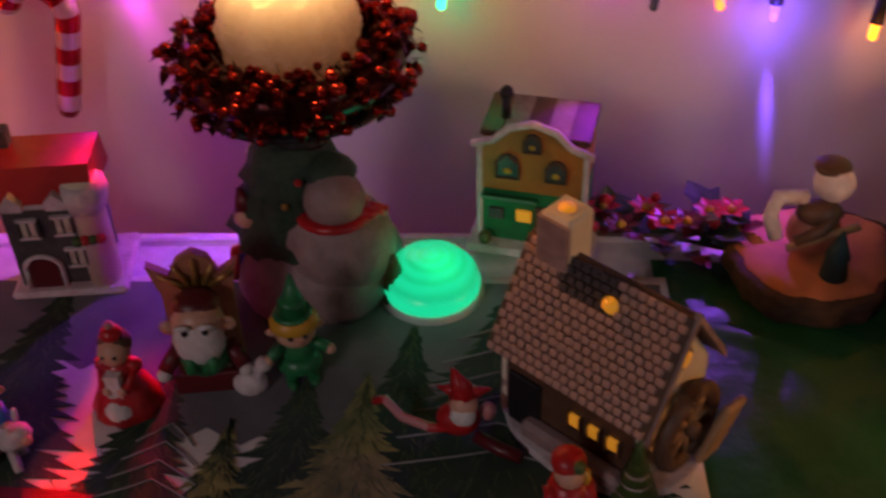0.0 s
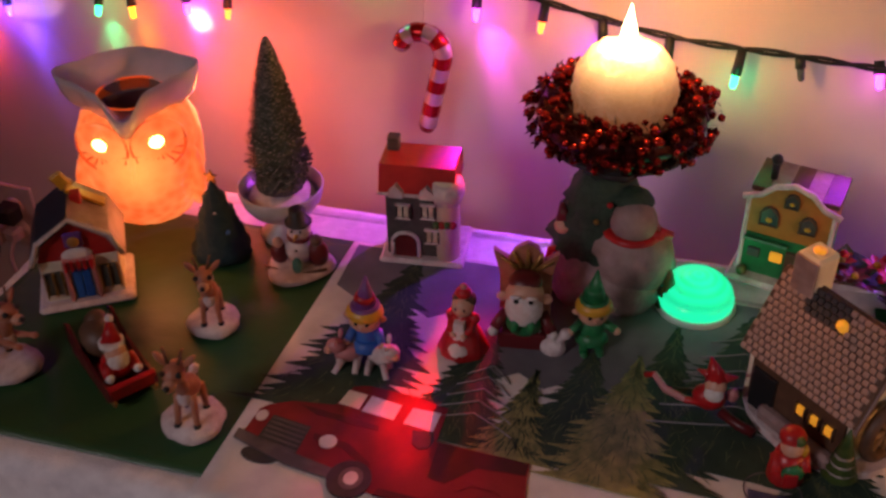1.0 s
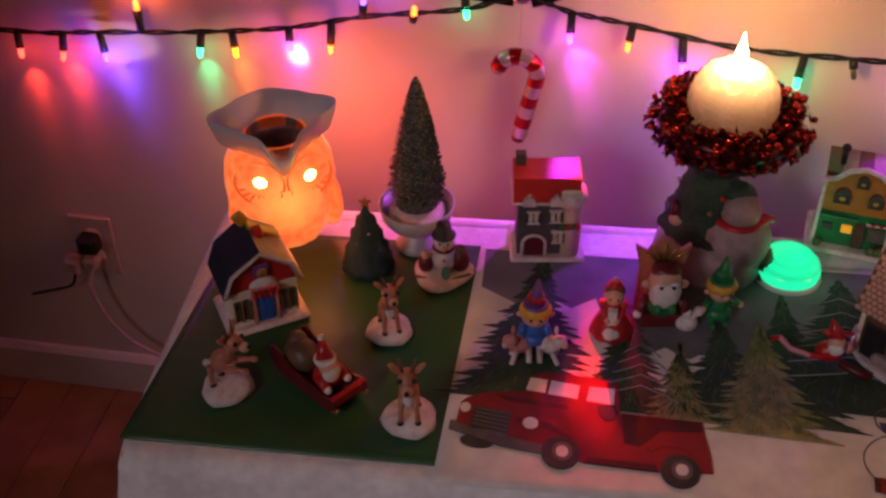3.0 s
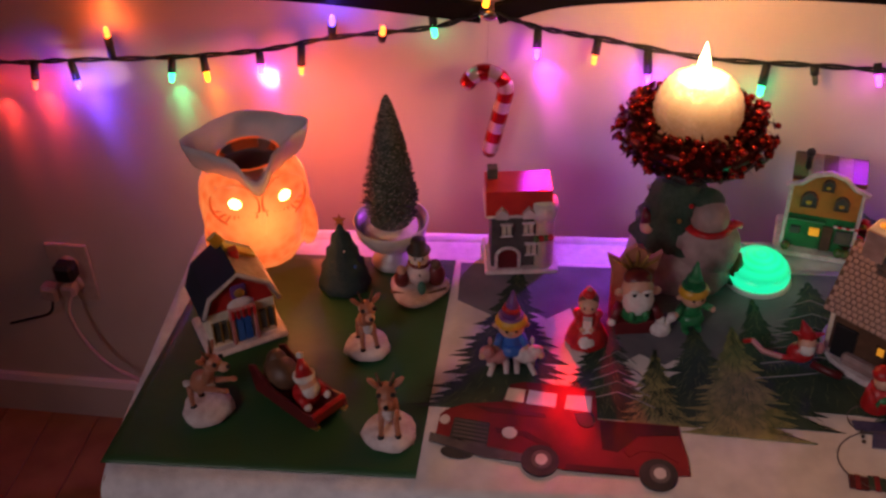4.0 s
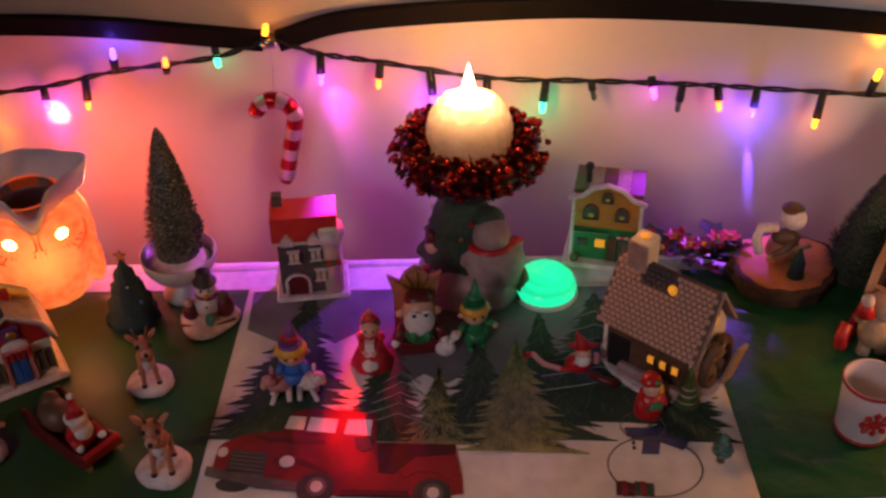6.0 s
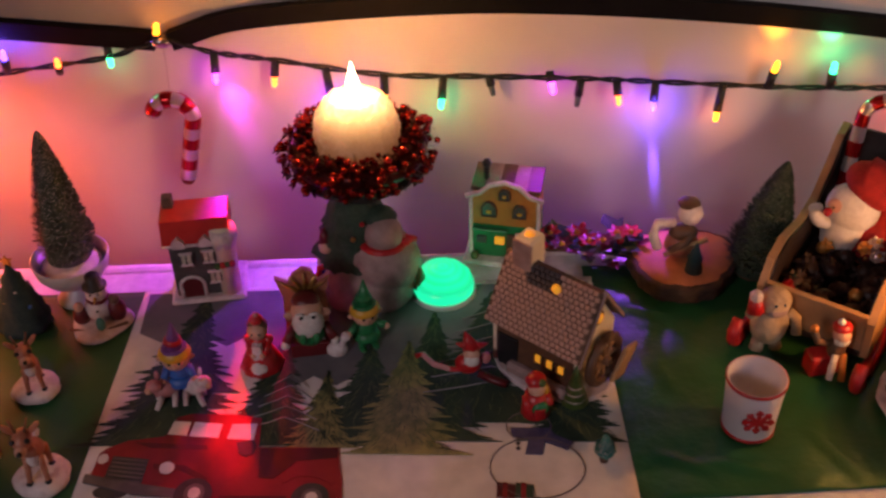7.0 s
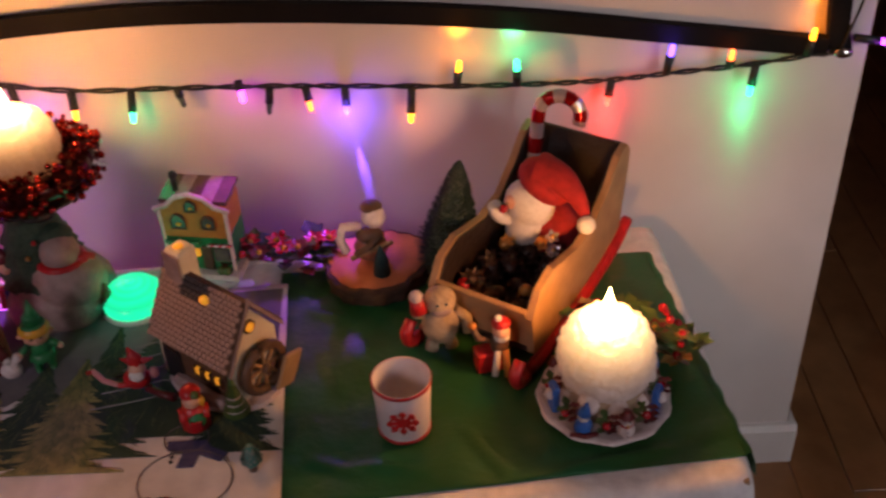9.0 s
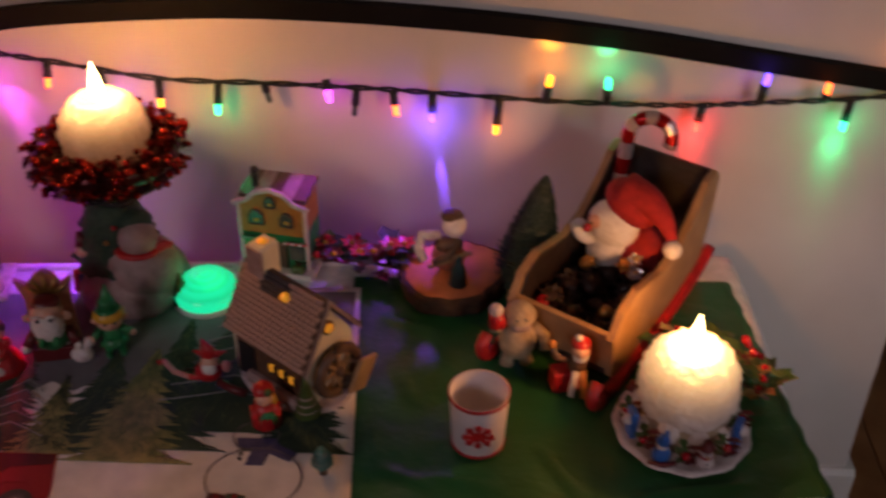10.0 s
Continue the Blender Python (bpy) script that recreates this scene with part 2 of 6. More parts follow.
FROSTED = material("frosted_glass", (0.92, 0.84, 0.85), 0.6, 0, (0.84, 0.75, 0.76), 60)
FROSTED.node_tree.nodes["Principled BSDF"].inputs["Transmission Weight"].default_value = 0.4
PLUSH_RED = material("red_plush", (0.36, 0.012, 0.012), 0.85, 0, (0.22, 0.006, 0.008), 120, 0.4)
CONE = material("pine_cone", (0.016, 0.007, 0.006), 0.5, 0, (0.05, 0.018, 0.012), 200)
PUCK = glow("lit_green_puck", (0.012, 0.78, 0.36), 1.0)
PUCK_NODES, PUCK_LINKS = PUCK.node_tree.nodes, PUCK.node_tree.links
PUCK_WAVE, PUCK_CO, PUCK_GAIN = PUCK_NODES.new("ShaderNodeTexWave"), PUCK_NODES.new("ShaderNodeTexCoord"), PUCK_NODES.new("ShaderNodeMapRange")
PUCK_WAVE.wave_type, PUCK_WAVE.rings_direction = "RINGS", "Z"
PUCK_WAVE.inputs["Scale"].default_value, PUCK_WAVE.inputs["Distortion"].default_value = 42, 1.2
PUCK_GAIN.inputs["To Min"].default_value, PUCK_GAIN.inputs["To Max"].default_value = 0.80, 1.15
PUCK_LINKS.new(PUCK_CO.outputs["Object"], PUCK_WAVE.inputs["Vector"])
PUCK_LINKS.new(PUCK_WAVE.outputs["Fac"], PUCK_GAIN.inputs["Value"])
PUCK_LINKS.new(PUCK_GAIN.outputs[0], PUCK_NODES["Principled BSDF"].inputs["Emission Strength"])

# ---- mesh tools ----


class Shape:
    """A mesh in the making, with a material for every piece put into it."""

    def __init__(self):
        self.bm, self.mats, self.smooth = bmesh.new(), [], True

    def slot(self, mat):
        if mat not in self.mats:
            self.mats.append(mat)
        return self.mats.index(mat)

    def _own(self, verts, mat, m, smooth=True):
        bmesh.ops.transform(self.bm, matrix=m, verts=verts)
        k = self.slot(mat)
        for f in {f for v in verts for f in v.link_faces}:
            f.material_index, f.smooth = k, smooth
        return verts

    def ball(self, c, r, mat, s=(1, 1, 1), rot=(0, 0, 0), n=12):
        made = bmesh.ops.create_uvsphere(self.bm, u_segments=n, v_segments=max(6, n * 2 // 3), radius=r)["verts"]
        return self._own(made, mat, pose(*c, *rot) @ Matrix.Diagonal((*s, 1)))

    def rod(self, a, b, r1, mat, r2=None, n=10, smooth=True):
        a, b = Vector(a), Vector(b)
        made = bmesh.ops.create_cone(self.bm, cap_ends=True, segments=n, radius1=r1, radius2=r1 if r2 is None else r2, depth=(b - a).length)["verts"]
        turn = (b - a).to_track_quat("Z", "Y").to_matrix().to_4x4()
        return self._own(made, mat, Matrix.Translation((a + b) / 2) @ turn, smooth)

    def box(self, c, size, mat, rot=(0, 0, 0), bevel=0.0008):
        made = bmesh.ops.create_cube(self.bm, size=1)["verts"]
        bmesh.ops.transform(self.bm, matrix=Matrix.Diagonal((*size, 1)), verts=made)
        if bevel:
            edges = list({e for v in made for e in v.link_edges})
            made = list({v for f in bmesh.ops.bevel(self.bm, geom=edges, offset=bevel, segments=1, affect="EDGES")["faces"] for v in f.verts})
            made = list({v for w in made for f in w.link_faces for v in f.verts})
        return self._own(made, mat, pose(*c, *rot), False)

    def lathe(self, profile, mat, c=(0, 0, 0), n=20, wobble=None, caps=True):
        rings = []
        for r, z in profile:
            ring = []
            for k in range(n):
                a = 2 * math.pi * k / n
                q = r * (wobble(a, z) if wobble else 1)
                ring.append(self.bm.verts.new((c[0] + q * math.cos(a), c[1] + q * math.sin(a), c[2] + z)))
            rings.append(ring)
        k = self.slot(mat)
        for lo, hi in zip(rings, rings[1:]):
            for i in range(n):
                f = self.bm.faces.new((lo[i], lo[(i + 1) % n], hi[(i + 1) % n], hi[i]))
                f.material_index, f.smooth = k, True
        for ring, flip in ((rings[0], True), (rings[-1], False)) if caps else ():
            f = self.bm.faces.new(ring[::-1] if flip else ring)
            f.material_index = k
        return [v for r in rings for v in r]

    def tube(self, points, r, mat, n=8, radii=None, alternate=None, every=3):
        points = [Vector(p) for p in points]
        rings = []
        for i, p in enumerate(points):
            d = (points[min(i + 1, len(points) - 1)] - points[max(i - 1, 0)]).normalized()
            side = d.cross(Vector((0, 1, 0.01))).normalized()
            up = side.cross(d)
            q = radii[i] if radii else r
            rings.append([self.bm.verts.new(p + q * (math.cos(a) * side + math.sin(a) * up)) for a in (2 * math.pi * k / n for k in range(n))])
        k1 = self.slot(mat)
        k2 = self.slot(alternate) if alternate else k1
        for j, (lo, hi) in enumerate(zip(rings, rings[1:])):
            for i in range(n):
                f = self.bm.faces.new((lo[i], lo[(i + 1) % n], hi[(i + 1) % n], hi[i]))
                f.material_index, f.smooth = (k2 if ((j + (i * every // n)) // every) % 2 else k1), True
        self.bm.faces.new(rings[0][::-1]).material_index = k1
        self.bm.faces.new(rings[-1]).material_index = k1

    def slab(self, outline, z0, z1, mat, axis="z"):
        """An outline in the plane, pulled up from z0 to z1 (axis y: an outline in x and z, pulled along y)."""
        def at(u, v, w):
            return (u, v, w) if axis == "z" else (u, w, v) if axis == "y" else (w, u, v)
        lo = [self.bm.verts.new(at(u, v, z0)) for u, v in outline]
        hi = [self.bm.verts.new(at(u, v, z1)) for u, v in outline]
        k = self.slot(mat)
        faces = [self.bm.faces.new(lo[::-1]), self.bm.faces.new(hi)]
        for i in range(len(lo)):
            j = (i + 1) % len(lo)
            faces.append(self.bm.faces.new((lo[i], lo[j], hi[j], hi[i])))
        for f in faces:
            f.material_index = k
        return lo + hi

    def link(self, name, parent=None, label="", at=None):
        bmesh.ops.recalc_face_normals(self.bm, faces=self.bm.faces)
        data = bpy.data.meshes.new(name)
        self.bm.to_mesh(data)
        self.bm.free()
        for m in self.mats:
            data.materials.append(m)
        ob = new(name, data)
        if parent:
            ob.parent = parent
        if at:
            ob.matrix_world = at
        if label:
            ob["label"] = label
        return ob


def thing(name, m, label, category, group="", kind=""):
    ob = new(name)
    ob.empty_display_size = 0.02
    ob.matrix_world = m
    return tagged(ob, label, category, group, kind)


def figure(name, shape, m, label, category="figurine", group=""):
    return tagged(shape.link(name, at=m), label, category, group)


def rectangle(x0, x1, y0, y1):
    return [(x0, y0), (x1, y0), (x1, y1), (x0, y1)]


def ring(cx, cy, r, n=20, sx=1.0):
    return [(cx + sx * r * math.cos(2 * math.pi * k / n), cy + r * math.sin(2 * math.pi * k / n)) for k in range(n)]


# ---- the room ----


FLOOR_Z = -0.038


def wall_box(name, x0, x1, y0, y1, z0, z1, mat, label, category="wall"):
    s = Shape()
    z0 = FLOOR_Z if z0 == 0 else z0
    s.box(((x0 + x1) / 2, (y0 + y1) / 2, (z0 + z1) / 2), (x1 - x0, y1 - y0, z1 - z0), mat, bevel=0)
    return tagged(s.link(name), label, category, kind="structure")


WALL_END = 0.958
wall_box("wall_north", -2.4, WALL_END, 0, 0.12, 0, 2.45, WALL, "pale painted wall behind the table, ending in a corner")
wall_box("wall_west", -2.52, -2.4, -3.1, 2.6, 0, 2.45, WALL, "plain painted side wall")
# unseen wall, its opening made up for the side fill lamp
for k, (y0, y1, z0, z1) in enumerate(((-3.1, -3.0, 0, 2.45), (-2.0, 2.6, 0, 2.45), (-3.0, -2.0, 0, 1.0), (-3.0, -2.0, 2.2, 2.45))):
    wall_box("wall_east_%d" % (k + 1), 2.6, 2.72, y0, y1, z0, z1, WALL, "plain painted far side wall round an added unseen window")
wall_box("wall_far", -2.4, 2.6, 2.6, 2.72, 0, 2.45, WALL, "dark wall of the passage behind")
# unseen rear wall with a made-up high opening for the other fill lamp
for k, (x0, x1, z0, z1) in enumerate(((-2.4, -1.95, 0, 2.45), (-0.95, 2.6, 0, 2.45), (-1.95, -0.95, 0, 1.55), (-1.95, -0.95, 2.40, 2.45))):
    wall_box("wall_south_%d" % (k + 1), x0, x1, -3.22, -3.1, z0, z1, WALL, "plain wall round an added high window behind the viewer")
wall_box("ceiling", -2.5, 2.7, -3.2, 2.7, 2.45, 2.55, CEIL, "plain white ceiling", "ceiling")
wall_box("floor", -2.5, 2.7, -3.2, 2.7, FLOOR_Z - 0.05, FLOOR_Z - 0.004, WOOD_D, "dark bed under the floorboards", "floor")
for x0, x1, y, nm in ((-2.4, WALL_END + 0.014, -0.014, "baseboard"),):
    s = Shape()
    s.slab([(y, FLOOR_Z), (0, FLOOR_Z), (0, 0.046), (y + 0.006, 0.046), (y, 0.036)], x0, x1, WHITE_TRIM, "x")
    s.box((WALL_END + 0.007, 0.06, FLOOR_Z + 0.042), (0.013, 0.12, 0.083), WHITE_TRIM)
    tagged(s.link(nm), "white painted baseboard along the wall", "baseboard", kind="structure")

# table and its cloths, turned a little from the wall
TURN = pose(0, -0.335, 0, 0, 0, 3.3)
HALF, FRONT, BACK = 0.703, -0.237, 0.225
table = thing("table", TURN, "low long table hidden under a white cloth", "table")
s = Shape()
s.box((0, -0.006, T - 0.018), (2 * HALF - 0.02, BACK - FRONT - 0.02, 0.03), WOOD, bevel=0.002)
s.link("tabletop", table)
for sx in (-1, 1):
    for sy in (FRONT + 0.05, BACK - 0.05):
        s = Shape()
        s.box((sx * (HALF - 0.06), sy, (T - 0.033 + FLOOR_Z) / 2), (0.045, 0.045, T - 0.033 - FLOOR_Z), WOOD, bevel=0.002)
        s.link("leg", table)


def drape():
    """The white cloth: flat on the table, with a rounded edge and folds that hang."""
    s = Shape()
    k = s.slot(CLOTH)
    steps, drop = 300, 22
    def edge(u):
        w, d = HALF - 0.02, (BACK - FRONT) / 2 - 0.02
        total = 4 * (w + d)
        q = u * total
        mid = (BACK + FRONT) / 2
        if q < 2 * w:
            return -w + q, mid - d, 0, -1
        q -= 2 * w
        if q < 2 * d:
            return w, mid - d + q, 1, 0
        q -= 2 * d
        if q < 2 * w:
            return w - q, mid + d, 0, 1
        q -= 2 * w
        return -w, mid + d - q, -1, 0
    normals = [Vector(edge(i / steps)[2:]) for i in range(steps)]
    rows = []
    for j in range(drop):
        line = []
        for i in range(steps):
            x, y, *_ = edge(i / steps)
            nrm = sum((normals[(i + q) % steps] for q in range(-4, 5)), Vector((0, 0))).normalized()
            fold = 0.5 + 0.5 * math.sin(i * 0.31 + 1.3 * math.sin(i * 0.07)) * (0.6 + 0.4 * math.sin(i * 0.115))
            if j < 6:
                a = j / 5 * math.pi / 2
                out, z = 0.02 * math.sin(a), T + 0.0015 - 0.02 * (1 - math.cos(a))
            else:
                down = (j - 5) * 0.0155
                out, z = 0.02 + down * 0.10 + fold * min(down, 0.09) * 0.26, T - 0.0185 - down
            z += 0.0012 * noise.noise((x * 40, y * 40, 3)) if j < 4 else 0
            line.append(s.bm.verts.new((x + nrm.x * out, y + nrm.y * out, z)))
        rows.append(line)
    for lo, hi in zip(rows, rows[1:]):
        for i in range(steps):
            f = s.bm.faces.new((lo[i], lo[(i + 1) % steps], hi[(i + 1) % steps], hi[i]))
            f.material_index, f.smooth = k, True
    s.bm.faces.new(rows[0]).material_index = k
    ob = s.link("tablecloth", at=TURN)
    return tagged(ob, "crumpled white gauze tablecloth hanging over the table edge", "tablecloth")


drape()


def sheet(name, corners, mat, z, label, category, wave=0.0008, n=30, creases=()):
    """A cloth or paper lying flat between four corners (front left, front right, back right, back left)."""
    s = Shape()
    a, b, c, d = (Vector(p) for p in corners)
    k = s.slot(mat)
    grids = []
    for top in (1, 0):
        grid = []
        for j in range(n + 1):
            for i in range(n + 1):
                u, v = i / n, j / n
                p = (a * (1 - u) + b * u) * (1 - v) + (d * (1 - u) + c * u) * v
                h = wave * noise.noise((p.x * 18, p.y * 18, z * 50)) if 0 < i < n and 0 < j < n else 0
                for x0, y0, x1, y1 in creases if top else ():
                    w = Vector((x1 - x0, y1 - y0))
                    f = min(1.0, max(0.0, (p - Vector((x0, y0))).dot(w) / w.dot(w)))
                    h += 0.0045 * math.sin(math.pi * min(1.0, 0.15 + f)) * max(0.0, 1 - (p - Vector((x0, y0)) - f * w).length / 0.011)
                grid.append(s.bm.verts.new((p.x, p.y, z + h * top - (0 if top else 0.0012))))
        grids.append(grid)
    for grid in grids:
        for j in range(n):
            for i in range(n):
                q = j * (n + 1) + i
                f = s.bm.faces.new((grid[q], grid[q + 1], grid[q + n + 2], grid[q + n + 1]))
                f.material_index, f.smooth = k, True
    rim = [i for i in range(n)] + [n + j * (n + 1) for j in range(n)] + [(n + 1) * (n + 1) - 1 - i for i in range(n)] + [(n - j) * (n + 1) for j in range(n)]
    for i, q in enumerate(rim):
        r = rim[(i + 1) % len(rim)]
        s.bm.faces.new((grids[0][q], grids[0][r], grids[1][r], grids[1][q])).material_index = k
    return tagged(s.link(name), label, category)


sheet("green_mat", [(-0.686, -0.583), (-0.335, -0.565), (-0.345, -0.203), (-0.672, -0.218)], GREEN_MAT, T + 0.0035, "dark green cloth lying on the white tablecloth", "mat")
sheet("green_foil", [(0.205, -0.535), (0.708, -0.492), (0.664, -0.142), (0.195, -0.150)], GREEN_FOIL, T + 0.0035, "shiny green foil paper lying on the tablecloth", "wrapping paper", 0.004, 110,
      ((0.262, -0.320, 0.290, -0.395), (0.255, -0.470, 0.330, -0.505), (0.42, -0.44, 0.47, -0.52), (0.24, -0.23, 0.30, -0.26), (0.52, -0.50, 0.66, -0.47), (0.64, -0.25, 0.68, -0.40), (0.30, -0.48, 0.40, -0.50)))
s = Shape()
EDGE = [Vector((0.706, -0.490)).lerp(Vector((0.662, -0.144)), k / 40) for k in range(41)]
FOLD = [(0.0, 0.0040), (0.005, 0.0035), (0.009, -0.001), (0.012, -0.012), (0.015 , -0.034)]
LINES = [[s.bm.verts.new((p.x + dx + 0.0015 * math.sin(k * 1.3 + dz * 300), p.y + 0.1 * dx, T + dz)) for k, p in enumerate(EDGE)] for dx, dz in FOLD]
for lo, hi in zip(LINES, LINES[1:]):
    for k in range(40):
        s.bm.faces.new((lo[k], lo[k + 1], hi[k + 1], hi[k])).smooth = True
s.slot(GREEN_FOIL)
s.link("folded_edge", bpy.data.objects["green_foil"], "foil edge folded down over the table")
runner = sheet("table_runner", [(-0.352, -0.590), (0.229, -0.555), (0.205, -0.175), (-0.357, -0.207)], LINEN, T + 0.0062, "pale linen runner printed with a red truck and trees", "table runner", 0.0008)

# the print on the runner: thin layers of colour
INK = T + 0.0068


def ink(name, outline, layer, mat, at=(0, 0), scale=1.0):
    s = Shape()
    s.slab([(at[0] + scale * x, at[1] + scale * y) for x, y in outline], INK - 0.0003, INK + 0.00035 * layer, mat)
    return s.link(name, runner)


def pine_print(x, y0, y1, w, tiers, mat, layer, stroke):
    left, right = [], []
    twigs = tiers * 3
    for i in range(twigs):
        f = i / twigs
        for side, line in ((-1, left), (1, right)):
            reach = w / 2 * (1.03 - f) * (1.0 - 0.30 * ((i % 3) / 3)) * random.uniform(0.86, 1.12)
            base = y0 + (y1 - y0) * f
            line.append((x + side * reach, base - random.uniform(0, 0.006)))
            line.append((x + side * reach * random.uniform(0.55, 0.74), base + (y1 - y0) / twigs * random.uniform(0.3, 0.8)))
    ink("tree_print", left + [(x, y1)] + right[::-1], layer, mat)
    s = Shape()
    k = s.slot(stroke)
    for i in range(150):
        f = random.random() ** 1.3
        u = random.uniform(-1, 1)
        px, py = x + u * w * 0.40 * (1 - f), y0 + (y1 - y0) * f * 0.96 + 0.003
        d = Vector((u * 0.9 + random.uniform(-0.3, 0.3), -0.8)).normalized() * random.uniform(0.003, 0.008)
        e = Vector((-d.y, d.x)).normalized() * 0.0006
        z = INK + 0.00035 * layer + 0.00025
        s.bm.faces.new([s.bm.verts.new((px + q.x, py + q.y, z)) for q in (-d - e, d - e * 0.3, d + e * 0.3, -d + e)]).material_index = k
    s.link("brush_strokes_print", runner)["kind"] = "stuff"


# grey-lilac dusk washed over the back of the print
edge = [(-0.345 + 0.0275 * k, (-0.285 if k < 6 else -0.350) - 0.03 * ((k * 7) % 5) / 4) for k in range(21)]
ink("dusk_print", edge + [(0.200, -0.185), (-0.350, -0.212)], 0.4, P_DUSK)
pine_print(-0.275, -0.462, -0.215, 0.190, 9, P_GREEN, 1, P_STROKE)
pine_print(-0.165, -0.462, -0.290, 0.125, 8, P_GREEN, 1.3, P_STROKE)
pine_print(0.080, -0.425, -0.205, 0.235, 9, P_GREEN, 1, P_STROKE)
pine_print(0.010, -0.455, -0.245, 0.150, 9, P_GREEN, 1.2, P_STROKE)
pine_print(0.165, -0.450, -0.280, 0.115, 8, P_GREEN, 1.4, P_STROKE)
pine_print(-0.062, -0.462, -0.300, 0.135, 8, P_GREEN, 1.5, P_STROKE)
pine_print(-0.108, -0.464, -0.350, 0.080, 8, P_OLIVE, 2, P_GREEN)
pine_print(-0.018, -0.472, -0.300, 0.135, 10, P_OLIVE, 3, P_STROKE)
for k in range(11):
    s = Shape()
    f = (k % 6) / 6
    x, y = (0.078, -0.245 - 0.15 * f) if k < 6 else (-0.150, -0.36 - 0.1 * f)
    sx = (0.035 + 0.05 * f) * (1 if k < 6 else 0.6)
    s.tube([(x - sx, y - 0.014, INK + 0.0008), (x - sx * 0.4, y - 0.004, INK + 0.0009), (x, y + 0.004, INK + 0.0009), (x + sx * 0.5, y - 0.005, INK + 0.0009), (x + sx, y - 0.016, INK + 0.0008)], 0.0007, P_LINE, 5)
    s.link("twig_print", runner)
TRUCK = (-0.2265, -0.5315)
MM = 0.001


def truck(name, outline, layer, mat):
    ink(name, outline, layer, mat, TRUCK, MM)


truck("truck_print", [(-87, 72), (-48, 79), (-41, 107), (-27, 112), (22, 112), (53, 106), (56, 64), (142, 64), (144, 47), (150, 20), (152, -3), (97, -10), (24, -10), (-19, 0), (-99, 9), (-114, 22), (-113, 53), (-107, 61)], 4, P_RED)
truck("truck_bed_print", [(58, 63), (141, 63), (142, 50), (100, 45), (78, 20), (62, 22)], 5, P_DARKRED)
truck("sill_print", [(26, -2), (95, -2), (97, -10), (24, -10)], 5, P_DARKRED)
truck("hood_print", [(-80, 70), (0, 66), (2, 60), (-60, 62)], 5, P_DARKRED)
truck("fender_print", [(-52, 40), (-18, 38), (8, 22), (18, 0), (10, 0), (-4, 22), (-22, 31), (-50, 33)], 5, P_DARKRED)
truck("fender_print", [(84, 22), (100, 34), (124, 34), (144, 18), (140, 12), (122, 24), (102, 24), (90, 14)], 6, P_RED)
truck("windshield_print", [(-46, 82), (-43, 101), (-24, 100), (-25, 80)], 5, P_LIGHT)
truck("windshield_print", [(-22, 79), (-20, 100), (11, 97), (10, 77)], 5, P_LIGHT)
truck("side_window_print", [(20, 76), (22, 97), (49, 98), (49, 74)], 5, P_LIGHT)
truck("mirror_print", [(31, 70), (50, 74), (54, 64), (52, 54), (44, 50), (36, 55)], 6, P_BLACK)
truck("bumper_print", [(-120, 25), (-58, 12), (-20, 6), (-20, -5), (-62, -2), (-120, 14)], 6, P_GREY)
truck("tyre_print", ring(-88, 2, 9, 16, 2.0), 3, P_BLACK)
truck("grille_print", [(-97, 50), (-58, 46), (-58, 11), (-99, 18)], 5, P_BLACK)
for k in range(6):
    truck("grille_bar_print", [(-96, 48 - 5.6 * k), (-59, 44 - 5.8 * k), (-59, 42 - 5.8 * k), (-96, 46 - 5.6 * k)], 6, P_GREY)
truck("headlight_print", ring(-36, 34, 8), 7, P_LIGHT)
truck("headlight_print", ring(-107, 46, 7, 16, 0.8), 5, P_LIGHT)
for cx, cy in ((0, 0), (121, -5)):
    truck("tyre_print", ring(cx - 1.5, cy - 1, 21, 24, 0.94), 7, P_BLACK)
    truck("hub_print", ring(cx, cy, 12.5, 20, 0.85), 8, P_GREY)
    truck("hub_print", ring(cx, cy, 7.5, 16, 0.85), 9, P_LIGHT)
# the outlined snowman
s = Shape()
s.tube([(x, y, INK + 0.0006) for x, y in ring(0.125, -0.492, 0.041, 30, 1.2)] + [(0.1742, -0.492, INK + 0.0006)], 0.0007, P_GREY, 5)
s.link("snowman_outline_print", runner)
s = Shape()
s.tube([(x, y, INK + 0.0006) for x, y in ring(0.118, -0.434, 0.021, 24, 1.15)] + [(0.1421, -0.434, INK + 0.0006)], 0.0007, P_GREY, 5)
s.link("snowman_outline_print", runner)
ink("scarf_print", [(0.098, -0.437), (0.14, -0.437), (0.145, -0.446), (0.165, -0.457), (0.158, -0.468), (0.135, -0.457), (0.131, -0.474), (0.113, -0.474), (0.117, -0.452), (0.10, -0.45)], 3, P_BLUE)
for k in range(3):
    ink("button_print", ring(0.106, -0.452 - 0.007 * k, 0.0022, 8), 3, P_BLACK)
for gx in (0.082, 0.101):
    ink("gift_print", [(gx, -0.531), (gx + 0.019, -0.533), (gx + 0.02, -0.516), (gx + 0.001, -0.513)], 3, P_GREEN if gx > 0.09 else P_DARKRED)
    ink("ribbon_print", [(gx + 0.006, -0.532), (gx + 0.011, -0.533), (gx + 0.012, -0.514), (gx + 0.007, -0.513)], 4, P_RED)

# ---- on the wall ----


